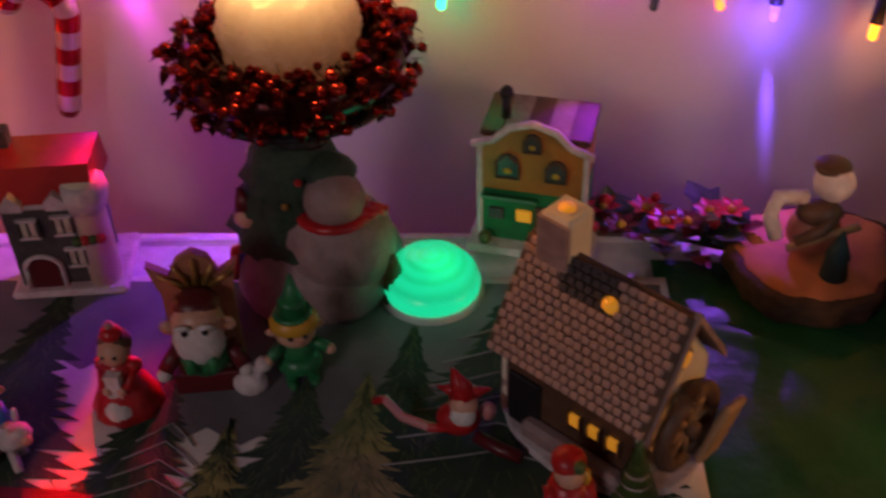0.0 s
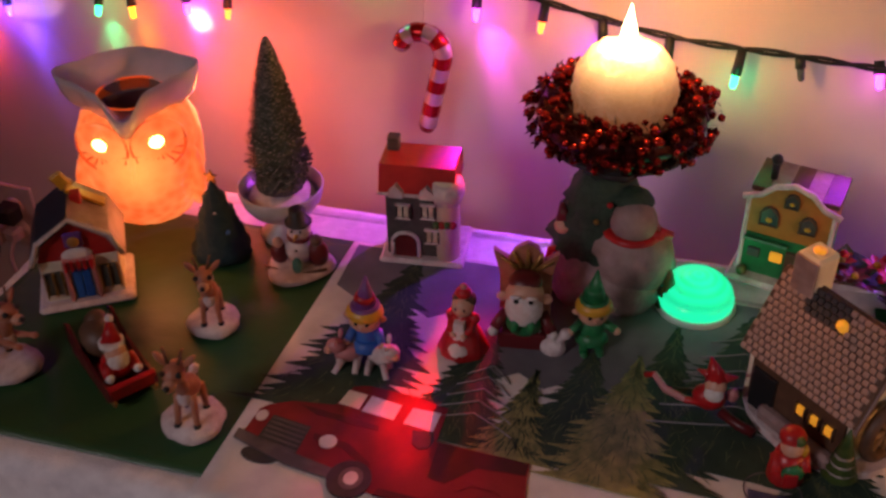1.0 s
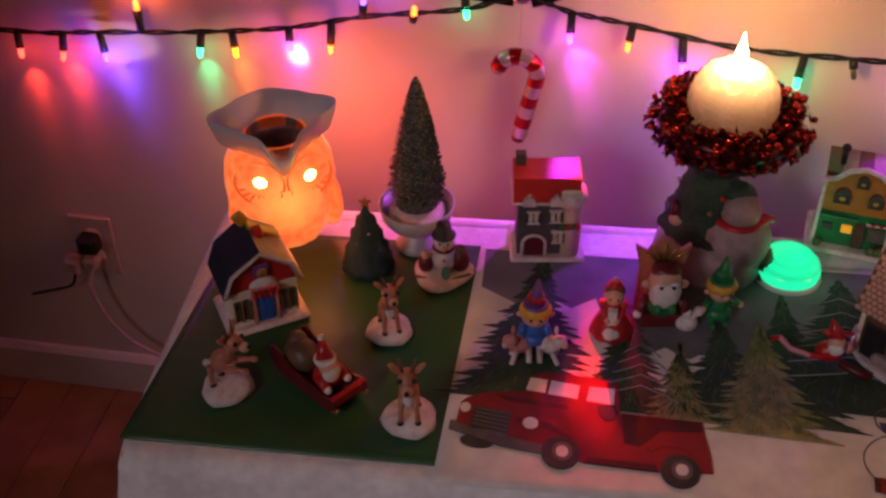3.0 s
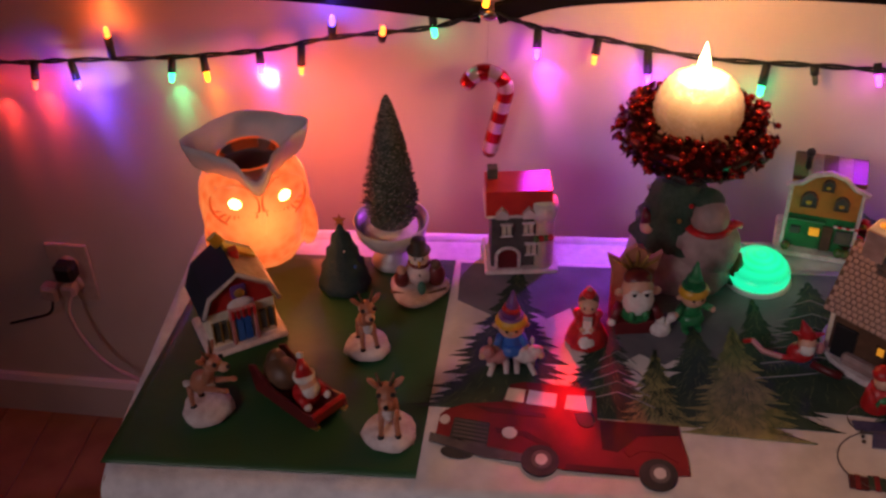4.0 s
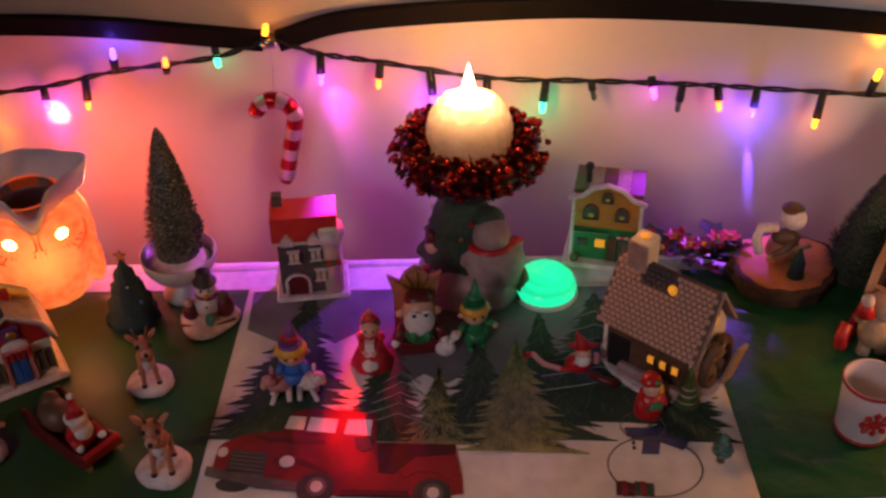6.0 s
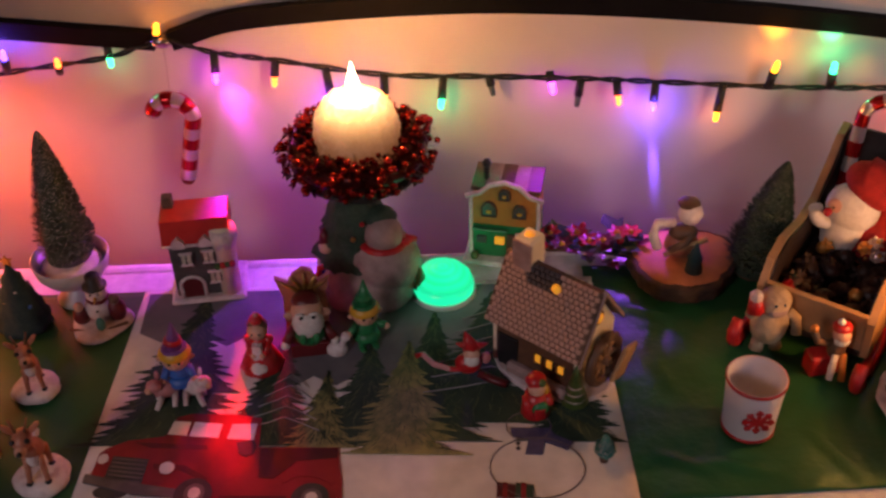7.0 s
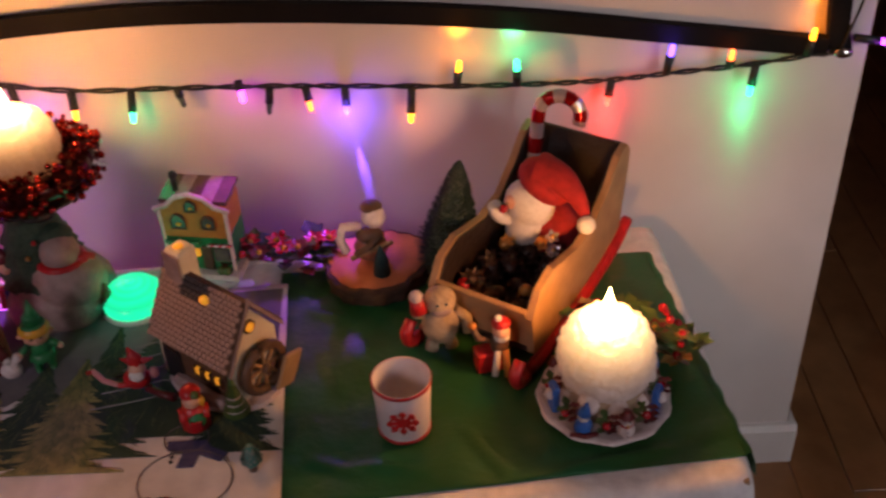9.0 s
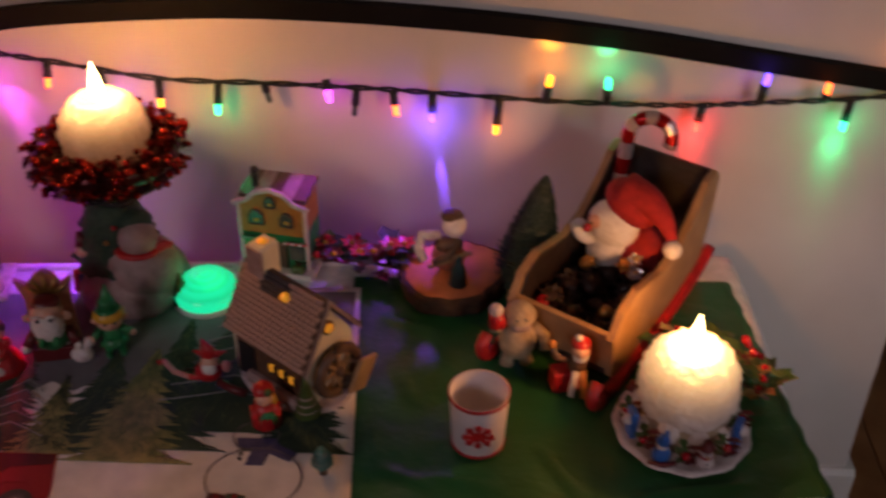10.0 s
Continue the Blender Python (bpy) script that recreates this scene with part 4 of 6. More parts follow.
def townhouse():
    h = thing("townhouse_ornament", pose(-0.277, -0.190, TOP, 0, 0, 9) @ Matrix.Diagonal((0.96, 0.98, 0.88, 1)), "grey stone toy house with a snowy red roof", "toy house")
    s = Shape()
    s.box((0, 0, 0.004), (0.096, 0.078, 0.008), SNOW, bevel=0.003)
    s.link("snowy_base", h)
    s = Shape()
    s.box((-0.005, 0, 0.054), (0.070, 0.055, 0.094), STONE, bevel=0.0015)
    s.link("wall", h)
    s = Shape()
    s.slab([(-0.033, 0.098), (0.033, 0.098), (0.023, 0.134), (-0.023, 0.134)], -0.046, 0.038, ROOF_RED, "x")
    s.link("roof", h, "glossy red mansard roof")
    s = Shape()
    s.box((-0.005, 0, 0.099), (0.086, 0.069, 0.005), SNOW, bevel=0.002)
    s.link("snowy_eave", h)
    for x in (-0.026, 0.008):
        s = Shape()
        s.slab([(x - 0.008, 0.097), (x + 0.008, 0.097), (x + 0.008, 0.105), (x, 0.114), (x - 0.008, 0.105)], -0.036, -0.026, SNOW, "y")
        s.link("dormer", h)
    s = Shape()
    s.box((-0.036, 0.012, 0.141), (0.013, 0.013, 0.020), STONE)
    s.link("chimney", h)
    for x, z in ((-0.020, 0.074), (0.008, 0.076), (0.012, 0.040)):
        s = Shape()
        s.box((x, -0.0285, z), (0.0125, 0.004, 0.016), PANE)
        s.link("window", h)
        for dx, dz, a, b in ((0, 0.0095, 0.017, 0.003), (0, -0.0095, 0.017, 0.003), (-0.0078, 0, 0.0025, 0.018), (0.0078, 0, 0.0025, 0.018), (0, 0, 0.0014, 0.016)):
            q = Shape()
            q.box((x + dx, -0.030, z + dz), (a, 0.004, b), STONE if dz == 0 else SNOW, bevel=0.0004)
            q.link("window_frame", h)
    s = Shape()
    arch = [(-0.012, 0), (0.012, 0), (0.012, 0.020)] + [(0.012 * math.cos(a), 0.020 + 0.012 * math.sin(a)) for a in (math.pi * k / 8 for k in range(1, 8))] + [(-0.012, 0.020)]
    s.slab([(x - 0.018, z + 0.008) for x, z in arch], -0.031, -0.026, DARK_RED, "y")
    s.link("door", h, "dark red arched door")
    s = Shape()
    s.tube([(-0.033, -0.030, 0.008), (-0.033, -0.030, 0.028)] + [(-0.018 + 0.015 * math.cos(a), -0.030, 0.028 + 0.015 * math.sin(a)) for a in (math.pi - math.pi * k / 10 for k in range(11))] + [(-0.003, -0.030, 0.008)], 0.0024, SNOW, 6)
    s.link("door_surround", h)
    s = Shape()
    s.lathe([(0.014, 0.006), (0.014, 0.088), (0.016, 0.090), (0.0155, 0.096), (0.018, 0.104), (0.015, 0.118), (0.001, 0.119)], CREAM, (0.028, -0.020, 0), 16)
    s.link("round_tower", h, "cream round bay")
    for k in range(4):
        s = Shape()
        s.ball((0.018 + 0.006 * k, -0.036 + 0.001 * k, 0.062), 0.005, RED if k % 2 else LEAF, n=8)
        s.link("garland", h)
    s = Shape()
    s.lathe([(0.016, 0.088), (0.020, 0.103), (0.017, 0.117), (0.014, 0.117), (0.012, 0.09)], SNOW, (0.028, -0.020, 0), 12, lambda a, z: 1 + 0.1 * math.sin(a * 5))
    s.link("snow_cap", h)


townhouse()


def red_shop():
    h = thing("toy_shop_ornament", pose(-0.597, -0.366, TOP, 0, 0, 34) @ Matrix.Diagonal((1.06, 1.14, 1.06, 1)), "toy shop with red front, blue door and dark roof", "toy house")
    s = Shape()
    s.box((0, 0, 0.004), (0.092, 0.070, 0.008), SNOW, bevel=0.003)
    s.link("snowy_base", h)
    s = Shape()
    s.box((0, 0, 0.031), (0.074, 0.048, 0.048), CREAM, bevel=0.001)
    s.link("wall", h)
    s = Shape()
    s.slab([(-0.037, 0.055), (0.037, 0.055), (0.029, 0.078), (0, 0.098), (-0.029, 0.078)], -0.024, 0.024, ROOF_RED, "y")
    s.link("gable_front", h)
    for sx in (-1, 1):
        s = Shape()
        s.slab([(sx * 0.045, 0.054), (sx * 0.034, 0.082), (0, 0.106), (0, 0.099), (sx * 0.030, 0.077), (sx * 0.040, 0.054)], -0.030, 0.034, NAVY if sx < 0 else BEIGE, "y")
        s.link("roof", h)
    s = Shape()
    s.tube([(-0.042, -0.029, 0.056), (-0.033, -0.029, 0.080), (0, -0.029, 0.103), (0.033, -0.029, 0.080), (0.042, -0.029, 0.056)], 0.0028, SNOW, 6)
    s.link("snow_trim", h)
    s = Shape()
    s.ball((0, -0.024, 0.058), 0.015, SNOW, (1, 0.25, 0.6))
    s.link("sign", h)
    s = Shape()
    s.box((0, -0.028, 0.052), (0.030, 0.008, 0.010), PINK)
    s.link("awning", h)
    for x in (-0.012, -0.006, 0, 0.006, 0.012):
        s = Shape()
        s.box((x, -0.0325, 0.052), (0.003, 0.003, 0.011), RED, bevel=0.0003)
        s.link("awning_stripe", h)
    for sx in (-1, 1):
        s = Shape()
        s.box((sx * 0.0045, -0.0255, 0.027), (0.0085, 0.004, 0.036), BLUE)
        s.link("door", h, "blue door")
        s = Shape()
        s.box((sx * 0.026, -0.0255, 0.030), (0.016, 0.004, 0.026), GLASS_DARK)
        s.link("window", h)
        for dx in (-0.0085, 0.0, 0.0085):
            s = Shape()
            s.box((sx * 0.026 + dx, -0.0275, 0.030), (0.0018, 0.004, 0.028), GOLD, bevel=0.0003)
            s.link("window_frame", h)
        s = Shape()
        s.box((sx * 0.013, -0.027, 0.030), (0.004, 0.006, 0.044), PINK)
        s.link("pillar", h)
    s = Shape()
    s.box((0, -0.0255, 0.077), (0.018, 0.004, 0.018), PURPLE, (0, 0, 0), 0.002)
    s.link("attic_window", h)
    s = Shape()
    s.ball((0, -0.028, 0.076), 0.006, GOLD, (1, 0.4, 1))
    s.link("attic_wreath", h)
    s = Shape()
    s.box((0.016, 0.012, 0.099), (0.040, 0.012, 0.004), YELLOW, (0, 34, 0))
    s.link("yellow_roof_board", h)
    s = Shape()
    s.box((0.008, 0.004, 0.104), (0.010, 0.010, 0.012), RED)
    s.link("red_chimney", h)
    s = Shape()
    s.box((-0.004, 0.022, 0.112), (0.014, 0.005, 0.020), YELLOW, (0, -30, 0), 0.002)
    s.link("yellow_sign", h)


red_shop()


def green_shop():
    h = thing("village_shop_ornament", pose(0.100, -0.118, TOP, 0, 0, -10) @ Matrix.Diagonal((0.97, 1, 0.96, 1)), "orange and green toy shop with a snowy false front", "toy house")
    s = Shape()
    s.box((0, 0, 0.004), (0.108, 0.084, 0.008), SNOW, bevel=0.003)
    s.link("snowy_base", h)
    s = Shape()
    s.box((0, 0.002, 0.034), (0.086, 0.056, 0.054), GREEN, bevel=0.001)
    s.link("lower_wall", h, "green shop front")
    s = Shape()
    front = [(-0.043, 0.061), (0.043, 0.061), (0.043, 0.106), (0.030, 0.110), (0.018, 0.122), (0, 0.127), (-0.018, 0.122), (-0.030, 0.110), (-0.043, 0.106)]
    s.slab(front, -0.027, -0.020, OCHRE, "y")
    s.box((0, 0.005, 0.083), (0.086, 0.048, 0.044), OCHRE)
    s.link("upper_wall", h, "orange upper storey")
    for k in range(5):
        s = Shape()
        s.box((-0.036 + 0.018 * k, 0.006, 0.113), (0.0185, 0.054, 0.006), BEIGE if k % 2 else BROWN, (4, 0, 0))
        s.link("roof_panel", h)
    s = Shape()
    s.tube([(-0.050, -0.028, 0.104), (-0.032, -0.029, 0.111), (-0.019, -0.029, 0.124), (0, -0.029, 0.130), (0.019, -0.029, 0.124), (0.032, -0.029, 0.111), (0.050, -0.028, 0.104)], 0.0034, SNOW, 8)
    s.link("snow_trim", h)
    for sx in (-1, 1):
        s = Shape()
        s.box((sx * 0.044, -0.026, 0.058), (0.0048, 0.006, 0.100), SNOW, bevel=0.0015)
        s.link("corner_post", h)
    s = Shape()
    s.rod((-0.028, 0.0, 0.112), (-0.028, 0.0, 0.140), 0.004, BLACK)
    s.ball((-0.028, 0.0, 0.138), 0.0062, BLACK, n=8)
    s.link("chimney", h)
    for x, z, r in ((-0.020, 0.085, 0.0095), (0.020, 0.085, 0.0085), (0, 0.110, 0.007)):
        s = Shape()
        s.slab([(x - r, z - r), (x + r, z - r)] + [(x + r * math.cos(a), z + r * 0.4 + r * math.sin(a)) for a in (math.pi * k / 6 for k in range(7))], -0.0295, -0.027, GLASS_DARK, "y")
        s.link("window", h)
        s = Shape()
        s.tube([(x - r, -0.030, z - r), (x + r, -0.030, z - r), (x + r, -0.030, z + r * 0.5), (x, -0.030, z + r * 1.4), (x - r, -0.030, z + r * 0.5), (x - r, -0.030, z - r)], 0.0012, BROWN, 5)
        s.link("window_frame", h)
        s = Shape()
        s.ball((x, -0.0298, z - r * 0.3), r * 0.42, YELLOW, (1, 0.2, 0.8), n=8)
        s.link("window_candle", h)
    for x in (-0.030, -0.006):
        s = Shape()
        s.box((x, -0.027, 0.036), (0.013, 0.005, 0.011), WINDOW_LIT if x > -0.02 else GLASS_DARK)
        s.link("shop_window", h)
    s = Shape()
    s.box((0.010, -0.027, 0.028), (0.013, 0.005, 0.038), BROWN)
    s.link("door", h)
    s = Shape()
    s.box((0.030, -0.027, 0.034), (0.020, 0.005, 0.020), GLASS_DARK)
    s.link("shop_window", h)
    for k in range(6):
        s = Shape()
        s.box((0.018 + 0.005 * k, -0.031, 0.052), (0.005, 0.014, 0.003), RED if k % 2 else SNOW, (-30, 0, 0), 0.0004)
        s.link("awning_stripe", h)
    s = Shape()
    s.box((-0.018, -0.031, 0.055), (0.046, 0.010, 0.004), GREEN, (-25, 0, 0))
    s.link("awning", h)
    for x in (-0.038, 0.028, 0.036):
        s = Shape()
        s.ball((x, -0.034, 0.013), 0.006, LEAF, (1, 1, 1.1), n=8)
        s.link("bush", h)


green_shop()


def mill():
    """The mill house: long side to the front left, gable with the wheel to the right."""
    h = thing("mill_house_ornament", pose(0.147, -0.336, TOP, 0, 0, -38) @ Matrix.Diagonal((0.95, 0.96, 0.97, 1)), "cream mill house with brown shingles, chimney and water wheel", "toy house")
    L, W, EAVE, RIDGE = 0.118, 0.076, 0.078, 0.146
    s = Shape()
    s.slab([(x * 1.0, y) for x, y in ring(0.002, -0.002, 0.055, 20, 1.42)], 0, 0.010, SNOW)
    s.link("snowy_base", h)
    s = Shape()
    s.slab([(-W / 2, 0.008), (W / 2, 0.008), (W / 2, EAVE + 0.004), (0, RIDGE - 0.010), (-W / 2, EAVE - 0.012)], -L / 2, L / 2, CREAM, "x")
    s.link("wall", h)
    s = Shape()
    s.box((0.002, -W / 2 - 0.001, 0.040), (L * 0.92, 0.004, 0.050), BROWN)
    s.link("timber_front", h, "brown timber front")
    s = Shape()
    s.box((0.012, -W / 2 - 0.008, 0.018), (L * 0.72, 0.014, 0.016), BEIGE, bevel=0.004)
    s.link("stone_ledge", h)
    for k in range(3):
        s = Shape()
        s.box((0.010 + 0.016 * k, -W / 2 - 0.004, 0.046), (0.0085, 0.004, 0.0095), WINDOW_LIT)
        s.link("window", h, "small yellow lit window")
        for dx in (-0.0065, 0.0065):
            q = Shape()
            q.box((0.010 + 0.016 * k + dx * 0.85, -W / 2 - 0.005, 0.046), (0.002, 0.005, 0.015), BROWN, bevel=0.0003)
            q.link("window_frame", h)
    s = Shape()
    s.box((-0.034, -W / 2 - 0.003, 0.034), (0.028, 0.006, 0.046), BLACK)
    s.link("doorway", h, "dark open doorway")
    # roof: two sloping boards with rows of shingles on them
    run = W / 2 + 0.006
    for sy, eave in ((-1, EAVE), (1, EAVE + 0.016)):
        slope = math.atan2(RIDGE - eave + 0.006, run)
        length = math.hypot(run, RIDGE - eave + 0.006)
        s = Shape()
        s.box((0, sy * run / 2, (RIDGE + eave) / 2 - 0.006), (L + 0.016, length, 0.006), BROWN, (-sy * math.degrees(slope), 0, 0), 0.001)
        roof = s.link("roof", h, "brown shingled roof")
        rows, cols = 14, 18
        data = {}
        for mat in (SHINGLE, SHINGLE_D):
            q = Shape()
            q.box((0, 0, 0), ((L + 0.013) / cols * 0.84, length / rows * 0.90, 0.0032), mat, (5, 0, 0), 0.0007)
            one = q.link("shingle", roof)
            data[mat] = one.data
            bpy.data.objects.remove(one)
        if sy > 0:
            rows = 0
        for j in range(rows):
            for i in range(cols - (j % 2)):
                u = -(L + 0.013) / 2 + (L + 0.013) / cols * (i + 0.5 + 0.5 * (j % 2))
                v = -length / 2 + length / rows * (j + 0.5)
                dark = -0.030 < u < 0.012 and j >= 10
                ob = new("shingle", data[SHINGLE_D if dark else SHINGLE])
                ob.parent = roof
                turn = Euler((slope, 0, 0)).to_matrix()
                p = turn @ Vector((u, v, 0.0042 + random.uniform(0, 0.0005)))
                ob.matrix_basis = Matrix.LocRotScale(p + Vector((0, -run / 2, (RIDGE + eave) / 2 - 0.006)), Euler((slope, 0, random.uniform(-0.03, 0.03))), None)
    for sy, eave in ((-1, EAVE), (1, EAVE + 0.016)):
        s = Shape()
        s.slab([(0, RIDGE + 0.002), (sy * run, eave - 0.008), (sy * run, eave - 0.014), (0, RIDGE - 0.005)], L / 2 + 0.006, L / 2 + 0.010, BEIGE, "x")
        s.link("barge_board", h)
    s = Shape()
    s.box((-0.040, 0.004, 0.148), (0.026, 0.028, 0.050), CREAM, bevel=0.003)
    s.box((-0.040, -0.0105, 0.148), (0.026, 0.003, 0.046), SHINGLE, bevel=0.001)
    s.link("chimney", h)
    for y in (0,):
        s = Shape()
        s.rod((-0.040, 0.004, 0.173), (-0.040, 0.004, 0.1745), 0.006, WINDOW_LIT)
        s.link("chimney_opening", h)
    s = Shape()
    s.rod((0.012, -0.012, 0.128), (0.012, -0.017, 0.135), 0.0052, WINDOW_LIT)
    s.link("roof_light", h)
    s = Shape()
    s.rod((L / 2, 0, 0.106), (L / 2 + 0.003, 0, 0.106), 0.009, BROWN)
    s.rod((L / 2 + 0.002, 0, 0.106), (L / 2 + 0.0045, 0, 0.106), 0.006, WINDOW_LIT)
    s.link("attic_window", h)
    wheel_at = Vector((L / 2 + 0.010, 0.004, 0.046))
    s = Shape()
    s.tube([wheel_at + Vector((0, 0.029 * math.cos(a), 0.029 * math.sin(a))) for a in (2 * math.pi * k / 28 for k in range(29))], 0.0062, BROWN, 8)
    s.rod(wheel_at - Vector((0.01, 0, 0)), wheel_at + Vector((0.008, 0, 0)), 0.006, BROWN)
    wheel = s.link("water_wheel", h, "brown wooden water wheel")
    for k in range(8):
        a = k * math.pi / 4
        q = Shape()
        q.rod(wheel_at, wheel_at + Vector((0, 0.027 * math.cos(a), 0.027 * math.sin(a))), 0.0024, WOOD)
        q.link("spoke", wheel)
    s = Shape()
    s.box((L / 2 + 0.022, 0.030, 0.030), (0.006, 0.030, 0.050), WOOD, (-18, 10, 0), 0.002)
    s.link("race_board", h)
    s = Shape()
    tree_x, tree_y = L / 2 + 0.002, -0.040
    s.rod((tree_x, tree_y, 0.004), (tree_x, tree_y, 0.016), 0.004, BROWN)
    for k in range(5):
        base = 0.010 + 0.0085 * k
        s.rod((tree_x, tree_y, base), (tree_x, tree_y, base + 0.020), 0.0165 - 0.0026 * k, LEAF, 0.001, 14)
        s.rod((tree_x, tree_y, base + 0.0055), (tree_x, tree_y, base + 0.0205), 0.0128 - 0.0021 * k, SNOW, 0.0008, 14)
    s.link("snowy_tree", h, "small snowy green tree")


mill()

# ---- figurines ----


def reindeer(m, label, leap=0.0, big=1.0):
    s = Shape()
    b = big
    s.lathe([(0.022 * b, 0), (0.026 * b, 0.004), (0.024 * b, 0.010), (0.012 * b, 0.013)], SNOW, n=20, wobble=lambda a, z: 1 + 0.05 * math.sin(a * 3) + 0.03 * math.sin(a * 7))
    z = 0.012
    body = Vector((-0.002, 0, z + 0.030 * b))
    s.ball(body, 0.0112 * b, DEER, (1.40, 0.82, 0.95), (0, -35 - 30 * leap, 0))
    s.rod(body + Vector((0.008, 0, 0.004)) * b, body + Vector((0.014, 0, 0.024)) * b, 0.006 * b, DEER, 0.005 * b)
    head = body + Vector((0.017, 0, 0.030)) * b
    s.ball(head, 0.0092 * b, DEER, (1.25, 0.95, 0.95), (0, 15, 0))
    s.ball(head + Vector((0.012, 0, -0.003)) * b, 0.006 * b, SKIN, (1, 0.9, 0.8))
    s.ball(head + Vector((0.0175, 0, -0.001)) * b, 0.0026 * b, BLACK, n=8)
    for sy in (-1, 1):
        s.ball(head + Vector((0.007, sy * 0.0065, 0.004)) * b, 0.0026 * b, BLACK, n=8)
        s.ball(head + Vector((-0.005, sy * 0.011, 0.008)) * b, 0.0065 * b, DEER, (0.5, 0.45, 1.3), (sy * -40, 0, 0), 8)
        s.rod(head + Vector((-0.001, sy * 0.004, 0.008)) * b, head + Vector((-0.004, sy * 0.008, 0.021)) * b, 0.0016 * b, BROWN, 0.001 * b, 6)
        s.rod(body + Vector((-0.010, sy * 0.006, -0.006)) * b, Vector((-0.011 * b, sy * 0.008 * b, z - 0.001)), 0.0034 * b, DEER, 0.0022 * b, 8)
        s.ball((-0.010 * b, sy * 0.008 * b, z), 0.0034 * b, BLACK, (1.2, 1, 0.8), n=8)
        foot = Vector((0.012 * b, sy * 0.008 * b, z)) if not leap else body + Vector((0.032, sy * 0.009, 0.004)) * b
        s.rod(body + Vector((0.008, sy * 0.006, -0.002)) * b, foot, 0.0034 * b, DEER, 0.0022 * b, 8)
        s.ball(foot, 0.0034 * b, BLACK if not leap else DEER, (1.2, 1, 0.8), n=8)
    s.ball(body + Vector((0.008, 0, -0.003)) * b, 0.009 * b, SNOW, (0.8, 0.7, 1.1))
    s.ball(body + Vector((-0.015, 0, 0.004 - 0.012 * leap)) * b, 0.005 * b, SNOW, (1.3, 0.8, 0.8), n=8)
    return figure("reindeer_figurine", s, m, label, "figurine", "reindeer on the green cloth")


reindeer(pose(-0.438, -0.382, TOP, 0, 0, -65), "brown reindeer figurine sitting up on a snowy base", 0, 1.04)
reindeer(pose(-0.389, -0.512, TOP, 0, 0, -80), "brown reindeer figurine lying on a wide snowy base", 0, 1.14)
reindeer(pose(-0.594, -0.500, TOP, 0, 0, -10), "leaping brown reindeer figurine on a small snowy base", 1, 1.1)


def santa(s, at, k, hat=True):
    """A seated bearded gift-bringer in red, added to the mesh s."""
    o = Vector(at)
    s.ball(o + Vector((0, 0, 0.010)) * k, 0.014 * k, RED, (1, 0.95, 0.95))
    s.ball(o + Vector((0.004, 0, 0.026)) * k, 0.0095 * k, SKIN)
    s.ball(o + Vector((0.008, 0, 0.020)) * k, 0.0095 * k, FUR, (0.8, 1, 1.1))
    s.lathe([(0.0105 * k, 0.030 * k), (0.0108 * k, 0.034 * k), (0.009 * k, 0.035 * k)], FUR, o, 12)
    s.rod(o + Vector((0, 0, 0.033)) * k, o + Vector((-0.008, 0.004, 0.048)) * k, 0.0092 * k, RED, 0.002 * k)
    s.ball(o + Vector((-0.009, 0.005, 0.049)) * k, 0.0038 * k, FUR, n=8)
    for sy in (-1, 1):
        s.rod(o + Vector((0.002, sy * 0.011, 0.016)) * k, o + Vector((0.014, sy * 0.012, 0.010)) * k, 0.0045 * k, RED)
        s.ball(o + Vector((0.016, sy * 0.012, 0.010)) * k, 0.0042 * k, FUR, n=8)


s = Shape()
for sy in (-1, 1):
    s.slab([(-0.048, 0.004), (0.040, 0.004), (0.052, 0.014), (0.048, 0.026), (0.030, 0.022), (-0.020, 0.024), (-0.046, 0.042), (-0.056, 0.036)], sy * 0.022 - 0.0015, sy * 0.022 + 0.0015, DARK_RED, "y")
    s.tube([(-0.050, sy * 0.020, 0.0018), (0.035, sy * 0.020, 0.0018), (0.050, sy * 0.020, 0.006), (0.054, sy * 0.020, 0.014)], 0.0018, GOLD, 6)
s.box((-0.002, 0, 0.008), (0.092, 0.044, 0.006), DARK_RED)
s.box((0.046, 0, 0.018), (0.006, 0.046, 0.018), RED, (0, 15, 0))
s.ball((-0.028, 0, 0.026), 0.020, BROWN, (1.2, 0.95, 0.95))
s.ball((-0.040, 0.004, 0.036), 0.012, BROWN)
santa(s, (0.012, 0, 0.010), 1.15)
figure("sleigh_figurine", s, pose(-0.496, -0.474, TOP, 0, 0, -35), "dark red sleigh figurine with a bearded gift-bringer and brown sack")


def snowman(s, at, k, hat=BLACK, scarf=RED, body=SNOW):
    o = Vector(at)
    s.ball(o + Vector((0, 0, 0.014)) * k, 0.016 * k, body, (1, 1, 0.92))
    s.ball(o + Vector((0, 0, 0.034)) * k, 0.0115 * k, body)
    s.lathe([(0.0115 * k, 0.025 * k), (0.0125 * k, 0.027 * k), (0.0108 * k, 0.029 * k)], scarf, o, 12)
    s.lathe([(0.013 * k, 0.042 * k), (0.013 * k, 0.0435 * k), (0.0085 * k, 0.044 * k), (0.008 * k, 0.056 * k), (0.001, 0.0565 * k)], hat, o, 12)
    s.rod(o + Vector((0, -0.011, 0.034)) * k, o + Vector((0, -0.019, 0.033)) * k, 0.002 * k, YELLOW, 0.0004, 6)
    for sx in (-1, 1):
        s.ball(o + Vector((sx * 0.004, -0.0105, 0.038)) * k, 0.0014 * k, BLACK, n=6)
        s.ball(o + Vector((0, -0.0155, 0.010 + 0.005 * (sx + 1))) * k, 0.0014 * k, BLACK, n=6)


